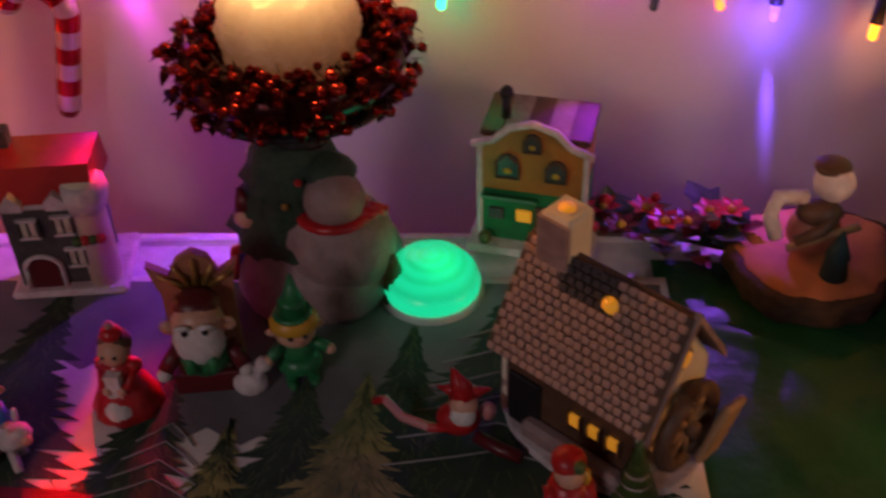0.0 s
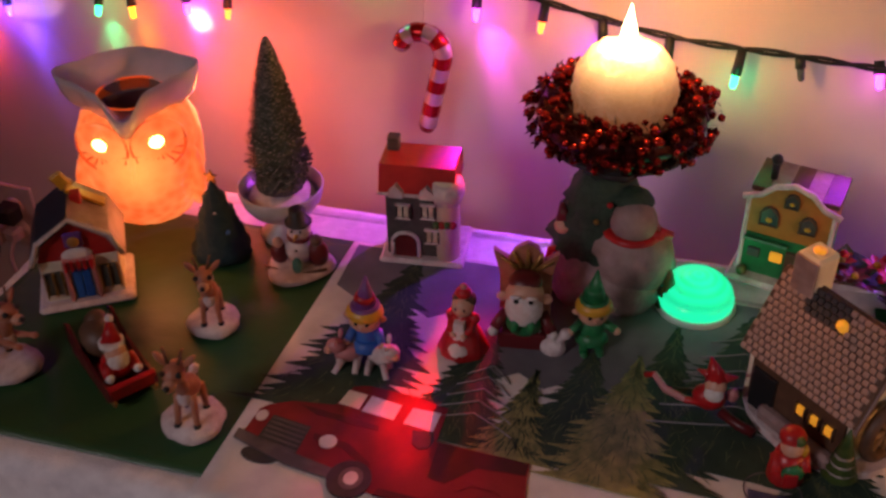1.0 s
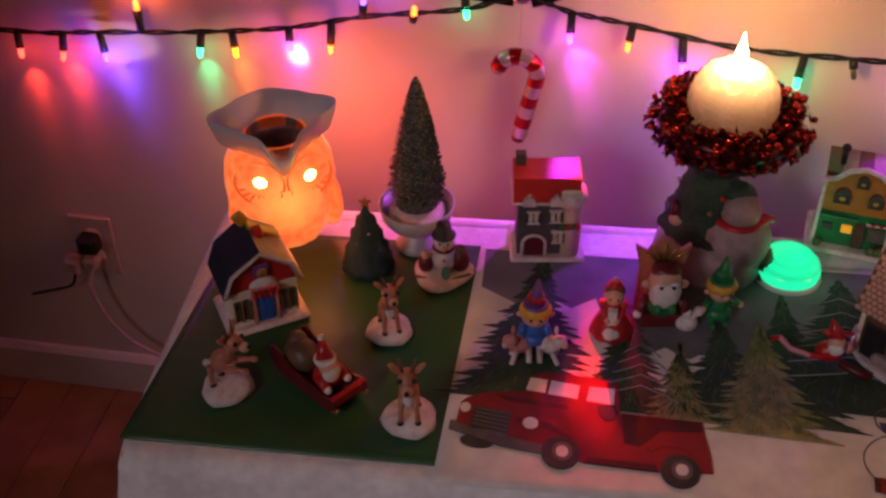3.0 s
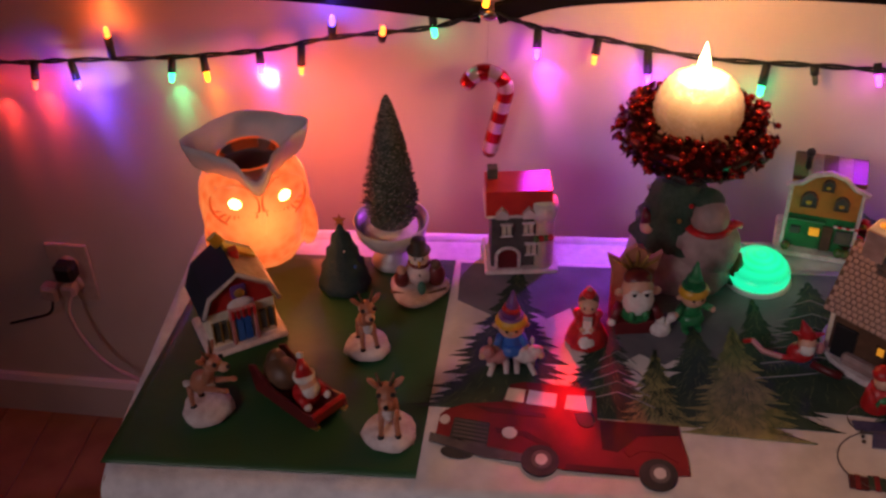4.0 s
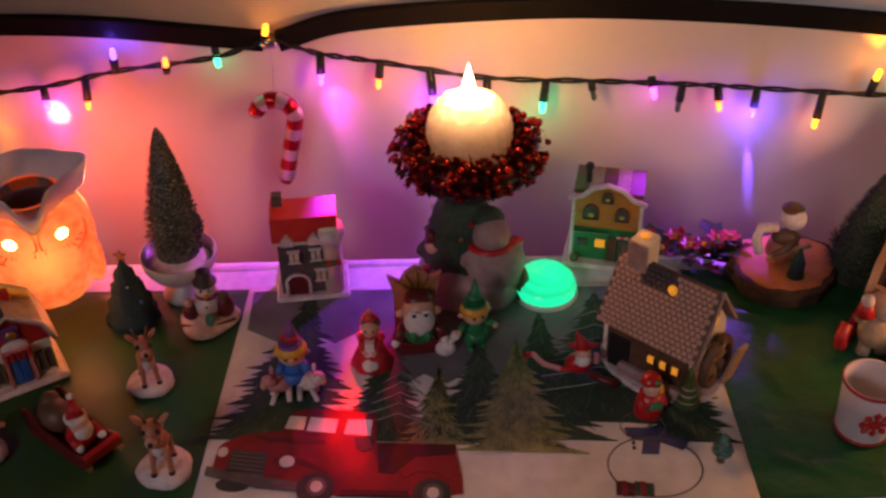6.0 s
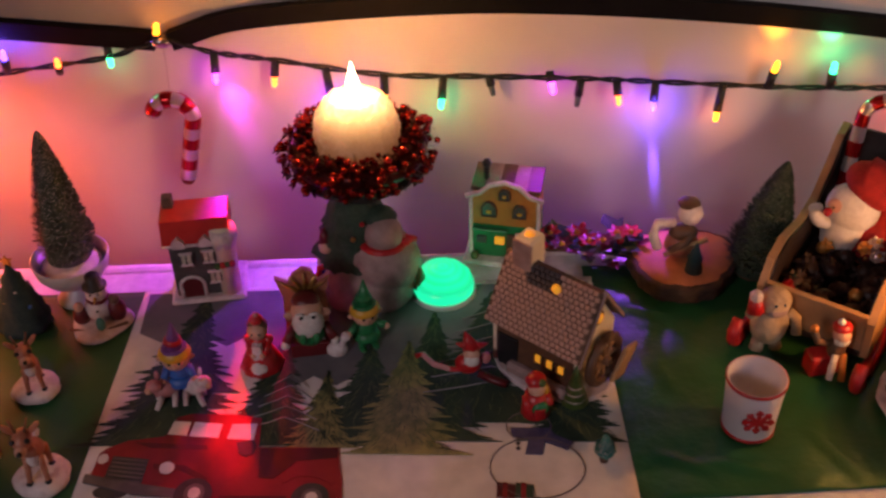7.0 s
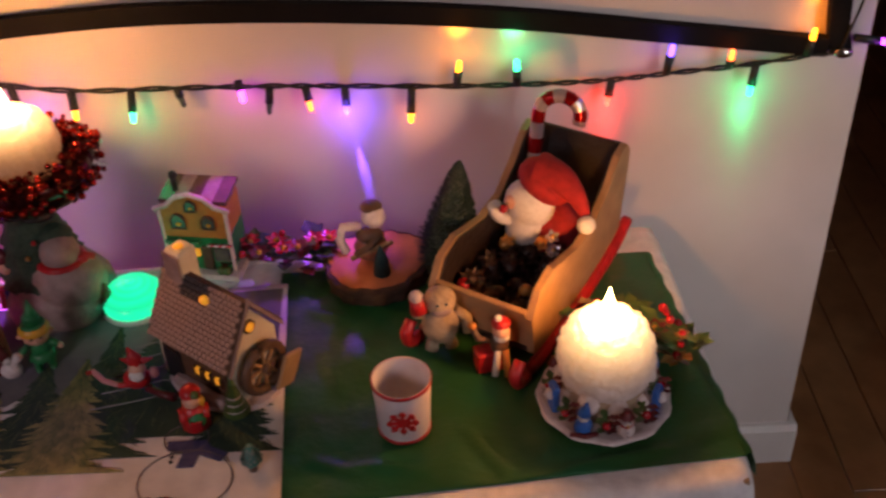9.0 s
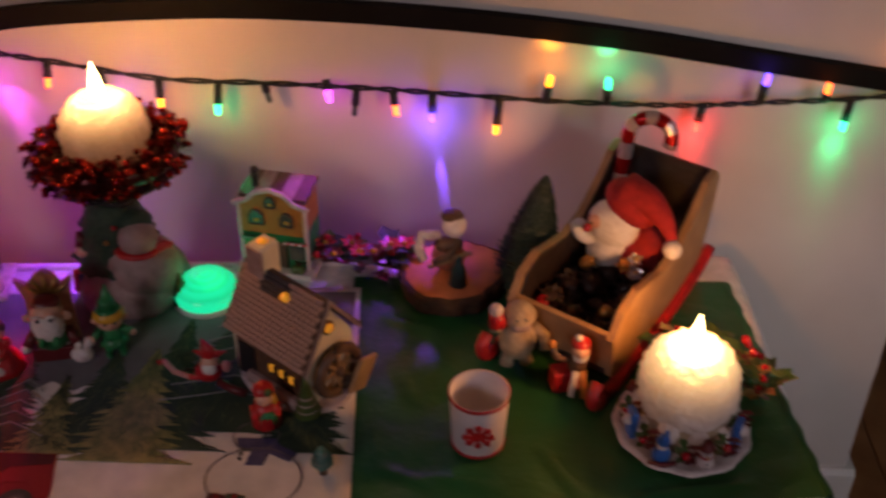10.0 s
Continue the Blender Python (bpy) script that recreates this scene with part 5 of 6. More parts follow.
s = Shape()
s.lathe([(0.030, 0), (0.035, 0.003), (0.032, 0.008), (0.010, 0.010)], SNOW, n=22, wobble=lambda a, z: 1.05 + 0.1 * math.sin(a * 3 + 1))
snowman(s, (0.002, 0.006, 0.008), 1.15, BLACK, DARK_RED)
s.ball((0.022, 0.0, 0.022), 0.013, DARK_RED, (0.9, 0.8, 1.3))
s.ball((0.022, -0.002, 0.040), 0.007, BROWN)
s.ball((-0.020, -0.002, 0.020), 0.011, DARK_RED, (0.9, 0.8, 1.2))
s.ball((-0.020, -0.004, 0.035), 0.006, SKIN)
s.ball((0.004, -0.020, 0.018), 0.007, TEALB, (0.8, 0.7, 1.4))
s.tube([(-0.034, -0.012, 0.008), (0.0, -0.022, 0.006), (0.034, -0.012, 0.010)], 0.002, BROWN, 6)
figure("snowman_group_figurine", s, pose(-0.396, -0.268, TOP, 0, 0, 10), "small snowman figurine in a black hat with two helpers")


def elf(m, coat, hat1, hat2, label, k=1.0, hair=YELLOW, arms=0.0, base=None):
    s = Shape()
    if base:
        base(s)
    s.ball((0, 0.002, 0.030 * k), 0.015 * k, coat, (1, 0.85, 1.25))
    s.lathe([(0.017 * k, 0.016 * k), (0.019 * k, 0.018 * k), (0.013 * k, 0.028 * k)], coat, n=14)
    head = Vector((0, -0.002, 0.056 * k))
    s.ball(head, 0.0165 * k, SKIN, (1.05, 0.95, 0.95), n=16)
    s.ball(head + Vector((0, 0.0015, 0.008)) * k, 0.0185 * k, hair, (1.12, 1.0, 0.62), n=14)
    s.lathe([(0.0155 * k, 0.068 * k), (0.0165 * k, 0.071 * k), (0.014 * k, 0.074 * k)], hat1, (0, 0.001, 0), 16)
    s.rod((0, 0.001, 0.069 * k), (0.002 * k, 0.004 * k, 0.108 * k), 0.0135 * k, hat1, 0.0012, 14)
    s.rod((0, 0.002, 0.079 * k), (0.0008 * k, 0.0025 * k, 0.085 * k), 0.0118 * k, hat2, 0.0098 * k, 14)
    s.ball(head + Vector((0, -0.0165, -0.001)) * k, 0.0022 * k, SKIN, n=8)
    for sx in (-1, 1):
        s.ball(head + Vector((sx * 0.006, -0.0145, 0.003)) * k, 0.0022 * k, BLACK, n=8)
        s.ball(head + Vector((sx * 0.018, 0.001, 0.0)) * k, 0.005 * k, SKIN, (1.3, 0.5, 0.8), (0, sx * -25, 0), 8)
        hand = Vector((sx * (0.019 + 0.008 * arms), -0.010, 0.028 + 0.008 * arms)) * k
        s.rod(Vector((sx * 0.012, 0, 0.040)) * k, hand, 0.0055 * k, coat, 0.0045 * k)
        s.ball(hand, 0.0048 * k, SKIN, n=8)
        s.rod((sx * 0.007 * k, -0.002, 0.020 * k), (sx * 0.009 * k, -0.006, 0.004 * k), 0.0055 * k, coat, 0.005 * k)
        s.ball((sx * 0.009 * k, -0.009, 0.004 * k), 0.006 * k, hat2, (0.8, 1.4, 0.65), n=8)
    return figure("elf_figurine", s, m, label)


def white_pups(s):
    """Two little white animals lying against the elf's knees."""
    for sx, mat in ((1, SNOW), (-1, PINK)):
        s.ball((sx * 0.016, -0.010, 0.012), 0.011, mat, (1.35, 0.85, 0.9), (0, 0, sx * -20), 10)
        s.ball((sx * 0.027, -0.016, 0.024), 0.0085, mat, (1.1, 0.9, 0.95), n=10)
        s.ball((sx * 0.033, -0.021, 0.022), 0.0042, SKIN, n=8)
        for dy in (-1, 1):
            s.ball((sx * 0.024, -0.014 + dy * 0.007, 0.032), 0.0036, mat, (0.7, 0.6, 1.5), (dy * -25, 0, 0), 8)
            s.rod((sx * 0.020, -0.014 + dy * 0.006, 0.010), (sx * 0.026, -0.024 + dy * 0.008, 0.002), 0.0036, SNOW, 0.003, 8)
            s.rod((sx * 0.006, -0.012 + dy * 0.005, 0.010), (sx * 0.006, -0.026 + dy * 0.003, 0.002), 0.0036, SNOW, 0.003, 8)
        s.ball((sx * 0.031, -0.0205, 0.0265), 0.0014, BLACK, n=6)


elf(pose(-0.272, -0.378, TOP, 0, 0, 8), BLUE, PURPLE, RED, "blue-coated elf figurine in a striped pointed hat among white animals", 0.90, base=white_pups)
elf(pose(-0.068, -0.302, TOP, 0, 0, 20), GREEN, GREEN, GREEN, "green-coated elf figurine with a pointed green hat", 0.88, arms=0.8)
s = Shape()
s.ball((0, 0, 0.008), 0.010, SNOW, (1.3, 1, 1.2))
s.rod((0.004, 0, 0.012), (0.010, 0, 0.026), 0.005, SNOW, 0.004)
s.ball((0.012, -0.001, 0.028), 0.006, SNOW)
s.rod((-0.01, 0.004, 0.008), (-0.017, 0.004, 0.026), 0.0035, SNOW, 0.001)
figure("white_animal_figurine", s, pose(-0.102, -0.318, TOP), "tiny white animal figurine beside the green elf")

s = Shape()
s.lathe([(0.027, 0.0), (0.029, 0.004), (0.026, 0.012), (0.020, 0.026), (0.012, 0.040), (0.013, 0.048), (0.006, 0.056)], RED, n=22, wobble=lambda a, z: 1 + 0.05 * math.sin(a * 8) * (z < 0.03))
s.slab([(-0.006, 0.026), (0.006, 0.026), (0.006, 0.050), (-0.006, 0.050)], -0.019, -0.010, FUR, "y")
s.ball((0, -0.018, 0.012), 0.013, FUR, (1, 0.8, 0.9))
s.ball((0, -0.001, 0.064), 0.0135, SKIN)
s.ball((0, 0.004, 0.069), 0.0142, BROWN, (1, 0.95, 0.8))
s.ball((0, 0.002, 0.080), 0.0085, RED, (1.1, 1.1, 0.9))
s.ball((0, 0.002, 0.088), 0.0045, PINK, n=8)
for sx in (-1, 1):
    s.ball((sx * 0.013, 0, 0.048), 0.007, RED, n=8)
    s.rod((sx * 0.014, 0, 0.046), (sx * 0.009, -0.016, 0.034), 0.0045, RED)
    s.ball((sx * 0.006, -0.018, 0.034), 0.0042, SKIN, n=8)
    s.ball((sx * 0.005, -0.0125, 0.066), 0.0018, BLACK, n=6)
figure("lady_figurine", s, pose(-0.187, -0.338, TOP) @ Matrix.Diagonal((0.86, 0.86, 0.86, 1)), "red-dressed lady figurine with a white apron")

s = Shape()
s.slab([(-0.026, 0), (0.024, 0), (0.024, 0.070), (0.030, 0.098), (0.016, 0.088), (0.010, 0.102), (0, 0.108), (-0.012, 0.100), (-0.018, 0.088), (-0.033, 0.098), (-0.026, 0.070)], 0.018, 0.025, DEER, "y")
for k in range(5):
    a = -1.0 + 0.5 * k
    s.rod((0.008 * math.sin(a), 0.016, 0.078), (0.030 * math.sin(a), 0.014, 0.078 + 0.026 * math.cos(a)), 0.0035, GOLD, 0.001, 6)
s.box((0, 0.004, 0.010), (0.046, 0.032, 0.020), DARK_RED)
s.ball((0, -0.002, 0.032), 0.019, GREEN, (1, 0.85, 1.0))
s.ball((0, -0.004, 0.062), 0.0195, SKIN, (1, 0.9, 1))
s.ball((0, -0.012, 0.054), 0.0185, FUR, (1.0, 0.62, 1.2))
s.ball((0, 0.002, 0.076), 0.016, DARK_RED, (1.05, 0.9, 0.6))
for sx in (-1, 1):
    s.ball((sx * 0.021, -0.006, 0.062), 0.006, SKIN, (1, 0.5, 1), n=8)
    s.ball((sx * 0.007, -0.0205, 0.068), 0.0024, BLACK, n=8)
    s.ball((sx * 0.008, -0.021, 0.073), 0.0045, FUR, (1.3, 0.5, 0.5), n=8)
    s.rod((sx * 0.017, 0, 0.040), (sx * 0.028, -0.012, 0.026), 0.006, DARK_RED)
    s.ball((sx * 0.029, -0.014, 0.024), 0.0055, FUR, n=8)
    s.ball((sx * 0.008, -0.020, 0.036), 0.006, GREEN, (0.8, 0.7, 1.3), n=8)
figure("enthroned_figurine", s, pose(-0.133, -0.312, TOP, 0, 0, 10), "white-bearded king figurine seated on a brown and gold throne")

# ---- candle on the snowman stand ----
stand = tagged(new("candle_stand"), "large snowman candle stand with a small tree and red scarf", "candle stand")
stand.matrix_world = pose(-0.070, -0.186, TOP)
s = Shape()
s.lathe([(0.064, 0), (0.068, 0.010), (0.065, 0.030), (0.053, 0.050), (0.036, 0.062), (0.010, 0.068)], BEIGE, (-0.004, 0, 0), n=36, wobble=lambda a, z: 1 + 0.03 * math.sin(a * 5) + 0.015 * math.sin(a * 11))
s.ball((0.016, -0.018, 0.050), 0.046, BEIGE, (1.02, 0.9, 0.96), n=24)
s.ball((0.020, -0.028, 0.098), 0.0235, BEIGE, (1, 0.95, 1.0), n=20)
s.link("snow_base", stand)
s = Shape()
s.lathe([(0.046, 0.044), (0.054, 0.056), (0.040, 0.074), (0.045, 0.078), (0.034, 0.098), (0.039, 0.102), (0.030, 0.122), (0.024, 0.134)], DARKPINE, (-0.016, 0.002, 0), 30, lambda a, z: 1 + 0.10 * math.sin(a * 8 + z * 120))
s.link("tree_column", stand, "dark green modelled tree")
s = Shape()
s.lathe([(0.026, 0.082), (0.0300, 0.085), (0.025, 0.089)], RED, (0.019, -0.026, 0), 18)
s.ball((0.044, -0.030, 0.088), 0.007, RED, (1.4, 0.8, 0.8))
s.rod((0.046, -0.028, 0.092), (0.058, -0.024, 0.086), 0.0045, RED)
s.link("scarf", stand, "red scarf")
s = Shape()
s.lathe([(0.018, 0.112), (0.021, 0.115), (0.017, 0.121), (0.008, 0.127)], DARKPINE, (0.016, -0.016, 0), 16)
s.link("snowman_hat", stand)
s = Shape()
for k in range(2):
    s.ball((-0.055 + 0.01 * k, -0.018, 0.028 + 0.026 * k), 0.014 - 0.003 * k, (BLUE, DARK_RED)[k], (0.9, 0.9, 1.3))
s.ball((-0.052, -0.022, 0.074), 0.009, SKIN)
s.rod((-0.052, -0.02, 0.080), (-0.056, -0.014, 0.096), 0.009, DARK_RED, 0.002)
s.tube([(-0.066, -0.030, 0.020), (-0.060, -0.036, 0.052), (-0.040, -0.034, 0.058), (-0.030, -0.028, 0.040)], 0.004, RED, 8)
s.link("climbing_helper", stand)
s = Shape()
for k in range(3):
    s.lathe([(0.013 - 0.003 * k, 0.006 + 0.012 * k), (0.004 - 0.001 * k, 0.024 + 0.012 * k)], LEAF, (0.062, -0.030, 0), 12, lambda a, z: 1 + 0.12 * math.sin(a * 6))
s.link("side_tree", stand)
for k in range(10):
    a = k * 2.2
    s = Shape()
    s.ball((-0.016 + 0.038 * math.cos(a), 0.002 + 0.038 * math.sin(a), 0.06 + 0.007 * k), 0.0032, (RED, GOLD, TEALB, SNOW)[k % 4], n=8)
    s.link("bauble", stand)
s = Shape()
s.lathe([(0.022, 0.130), (0.026, 0.136), (0.018, 0.142), (0.016, 0.150), (0.060, 0.164), (0.075, 0.172), (0.074, 0.176), (0.050, 0.172)], BLACK, (-0.007, 0.006, 0), 28)
s.link("cup", stand)
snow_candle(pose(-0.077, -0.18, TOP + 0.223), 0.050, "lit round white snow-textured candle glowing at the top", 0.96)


def tinsel_ring(m):
    """A ring of little shiny berries and leaves."""
    t = thing("tinsel_wreath", m, "dark red shiny berry wreath round the candle", "wreath")
    rnd = random.Random(5)
    for name, mat, count, size in (("tinsel_fringe", TINSEL, 520, 0.0048), ("foliage", TINSEL_D, 900, 0.007)):
        s = Shape()
        for k in range(count):
            a = rnd.uniform(0, 2 * math.pi)
            b = rnd.uniform(0, 2 * math.pi)
            q = rnd.uniform(0.5, 1.0) * 0.026
            rad = 0.070 + q * math.cos(b)
            c = (rad * math.cos(a), rad * math.sin(a), q * 0.95 * math.sin(b))
            if name == "tinsel_fringe":
                made = bmesh.ops.create_icosphere(s.bm, subdivisions=1, radius=size * rnd.uniform(0.7, 1.15))["verts"]
                s._own(made, mat, pose(*c))
            else:
                d = Vector((rnd.uniform(-1, 1), rnd.uniform(-1, 1), rnd.uniform(-1, 1))).normalized() * size
                e = d.cross(Vector((0.3, 0.5, 0.8))).normalized() * size * 0.45
                p = Vector(c)
                vs = [s.bm.verts.new(v) for v in (p - d, p + e, p + d, p - e)]
                s.bm.faces.new(vs).material_index = s.slot(mat)
        ob = s.link(name, t)
        ob["kind"] = "stuff"
    s = Shape()
    s.tube([(0.068 * math.cos(a), 0.068 * math.sin(a), 0) for a in (2 * math.pi * k / 40 for k in range(41))], 0.014, TINSEL_D, 8)
    s.link("wire_ring", t)


tinsel_ring(pose(-0.077, -0.18, TOP + 0.198))

puck = thing("green_light_puck", pose(0.019, -0.204, TOP) @ Matrix.Diagonal((1.16, 1.16, 0.88, 1)), "glowing round green light lying on the cloth", "lamp")
s = Shape()
s.lathe([(0.034, 0), (0.036, 0.004), (0.033, 0.010)], FROSTED, n=32)
s.link("rim", puck)
s = Shape()
s.lathe([(0.033, 0.008), (0.0335, 0.016), (0.0310, 0.027), (0.0295, 0.0275), (0.0250, 0.036), (0.0235, 0.0362), (0.0170, 0.042), (0.0155, 0.0422), (0.008, 0.046), (0.001, 0.047)], PUCK, n=32)
s.link("lens", puck, "ridged green glowing lens")

# ---- right-hand side ----
s = Shape()
s.ball((0, 0, 0.018), 0.013, RED, (1.2, 0.9, 1.0))
s.ball((0.004, -0.004, 0.036), 0.010, SKIN)
s.ball((0.004, -0.010, 0.031), 0.009, FUR, (1, 0.6, 1))
s.rod((0.004, 0, 0.040), (-0.004, 0.006, 0.060), 0.011, RED, 0.001)
for sx in (-1, 1):
    s.rod((0.004, 0, 0.042), (0.004 + sx * 0.018, 0.002, 0.046), 0.007, RED, 0.001)
s.tube([(0.0, -0.008, 0.016), (-0.020, -0.006, 0.014), (-0.040, 0.004, 0.012), (-0.052, 0.012, 0.020), (-0.060, 0.016, 0.014)], 0.0034, RED, 8, None, PINK, 2)
s.tube([(0.012, -0.008, 0.010), (0.030, -0.016, 0.006), (0.044, -0.022, 0.006)], 0.0048, DARK_RED, 8)
s.ball((0.02, 0.002, 0.024), 0.007, PINK, (0.8, 0.8, 1.1))
figure("lounging_elf_figurine", s, pose(0.052, -0.352, TOP), "small red elf figurine lounging with a striped cane")
s = Shape()
s.lathe([(0.014, 0), (0.016, 0.003), (0.014, 0.022), (0.011, 0.034)], RED, n=14)
s.ball((0.002, -0.012, 0.018), 0.009, GREEN, (1.1, 0.6, 1.1))
s.box((0.0, -0.015, 0.014), (0.012, 0.006, 0.014), RED)
s.ball((0, -0.002, 0.040), 0.010, SKIN)
s.ball((0, 0.002, 0.048), 0.0115, RED, (1, 1, 0.8))
s.ball((0.004, -0.006, 0.050), 0.005, LEAF, n=8)
s.ball((0.010, -0.004, 0.038), 0.006, YELLOW, (0.6, 0.8, 1.2), n=8)
for sx in (-1, 1):
    s.rod((sx * 0.012, 0, 0.030), (sx * 0.012, -0.012, 0.020), 0.0045, RED)
    s.ball((sx * 0.006, -0.006, 0.003), 0.006, SNOW, (0.9, 1.3, 0.6), n=8)
figure("caroller_figurine", s, pose(0.126, -0.412, TOP, 0, 0, 15), "small red and green figurine in front of the mill house")
bottle_tree("tiny_tree", pose(0.195, -0.481, TOP), 0.036, 0.011, TEALB, "tiny teal bottle-brush tree with a white tip on the runner", FROST, count=500)
bottle_tree("dark_tree", pose(0.404, -0.166, TOP, 0, 8, 0), 0.166, 0.043, DARKPINE, "dark green bottle-brush tree leaning beside the sleigh", PINE, count=2400)

log = thing("wood_slice", pose(0.320, -0.167, TOP) @ Matrix.Diagonal((1.05, 1.05, 0.75, 1)), "thick slice of log with rough bark", "wood slice")
lump = lambda a, z: 1 + 0.06 * math.sin(a * 2 + 1.0) + 0.045 * math.sin(a * 3 + 0.2) + 0.03 * math.sin(a * 5 + 0.5) + 0.018 * math.sin(a * 11) + 0.025 * math.sin(a * 17 + z * 300)
s = Shape()
s.lathe([(0.058, 0), (0.062, 0.006), (0.061, 0.020), (0.064, 0.034), (0.060, 0.036)], BARK, n=60, wobble=lump)
s.link("bark", log, "rough brown bark")
s = Shape()
s.lathe([(0.057, 0.034), (0.057, 0.038), (0.030, 0.0385), (0.001, 0.0385)], SLICE, n=60, wobble=lump)
s.link("cut_face", log, "reddish cut face")
s = Shape()
s.ball((0, 0, 0.018), 0.018, DEER, (1.1, 0.9, 1.0))
s.ball((0, -0.004, 0.036), 0.014, BROWN, (1.2, 0.8, 0.7))
s.ball((0.006, -0.002, 0.060), 0.014, SNOW, n=14)
s.ball((0.004, 0.002, 0.070), 0.012, BROWN, (1.1, 1.1, 0.45))
s.tube([(-0.010, 0, 0.046), (-0.030, -0.004, 0.048), (-0.034, -0.008, 0.034), (-0.028, -0.010, 0.018)], 0.0055, SNOW, 8)
s.tube([(0.012, -0.008, 0.040), (0.000, -0.018, 0.030), (-0.016, -0.018, 0.020)], 0.0045, BROWN, 8)
s.rod((-0.022, -0.020, 0.016), (0.026, -0.016, 0.034), 0.003, WOOD)
s.lathe([(0.010, 0.0), (0.008, 0.016), (0.009, 0.017), (0.001, 0.038)], TEAL, (0.012, -0.028, 0), 12)
figure("snowman_player_figurine", s, pose(0.314, -0.168, TOP + 0.0289) @ Matrix.Diagonal((1.08, 1.08, 1.12, 1)), "snowman figurine in brown clothes playing a stick on the slice")


def leaf(s, c, d, up, size, mat):
    """A pointed, folded leaf."""
    d = Vector(d).normalized()
    side = d.cross(Vector(up)).normalized()
    nrm = side.cross(d)
    c = Vector(c)
    rib = [c, c + d * size * 0.5 + nrm * size * 0.06, c + d * size]
    for sgn in (-1, 1):
        pts = [c, c + d * size * 0.22 + side * sgn * size * 0.26 + nrm * size * 0.10, c + d * size * 0.42 + side * sgn * size * 0.16 + nrm * size * 0.08, c + d * size * 0.62 + side * sgn * size * 0.28 + nrm * size * 0.11, c + d * size]
        vs = [s.bm.verts.new(p) for p in pts + [rib[1]]]
        s.bm.faces.new(vs if sgn > 0 else vs[::-1]).material_index = s.slot(mat)


def sprig(name, m, length, wide, high, leaves, berries, label, mats, seed, size=0.024, flowers=0):
    t = thing(name, m, label, "floral sprig")
    rnd = random.Random(seed)
    s = Shape()
    s.tube([(-length / 2, 0, 0.004), (0, 0.006, 0.008), (length / 2, 0, 0.004)], 0.0022, BROWN, 6)
    s.link("stem", t)
    for k in range(leaves):
        s = Shape()
        x = rnd.uniform(-0.5, 0.5) * length
        a = rnd.uniform(0, 2 * math.pi)
        base = (x, rnd.uniform(-0.3, 0.3) * wide, rnd.uniform(0.08, 0.65) * high)
        leaf(s, base, (math.cos(a), math.sin(a), rnd.uniform(0.0, 0.7)), (0, 0, 1), size * rnd.uniform(0.7, 1.2), mats[k % len(mats)])
        s.link("leaf", t)
    for k in range(berries):
        s = Shape()
        s.ball((rnd.uniform(-0.45, 0.45) * length, rnd.uniform(-0.4, 0.4) * wide, rnd.uniform(0.4, 1.0) * high), rnd.uniform(0.0038, 0.006), BERRY, n=8)
        s.link("berry", t)
    for k in range(flowers):
        s = Shape()
        c = Vector((length * (-0.4 + 0.8 * (k + 0.5) / flowers), rnd.uniform(-0.3, 0.3) * wide, high * rnd.uniform(0.6, 0.95)))
        mat = (RED, DARK_RED, RED)[k % 3]
        for q in range(6):
            a = q * math.pi / 3
            leaf(s, c, (math.cos(a), math.sin(a), 0.45), (0, 0, 1), 0.017, mat)
        s.ball(c + Vector((0, 0, 0.004)), 0.004, YELLOW, n=8)
        s.link("blossom", t)
    return t


sprig("holly_garland", pose(0.205, -0.135, TOP, 0, 0, -8), 0.150, 0.055, 0.040, 44, 10, "dark floral garland with red blossoms and berries lying on the cloth", (LEAF, DARKPINE, DARKPINE, DARK_RED), 3, 0.034, 7)
sprig("holly_sprig", pose(0.618, -0.320, TOP, 0, 0, -35), 0.135, 0.070, 0.055, 70, 22, "green and gold holly sprig with red berries by the candle", (LEAF, LEAF, LEAF_GOLD), 8, 0.034, 2)


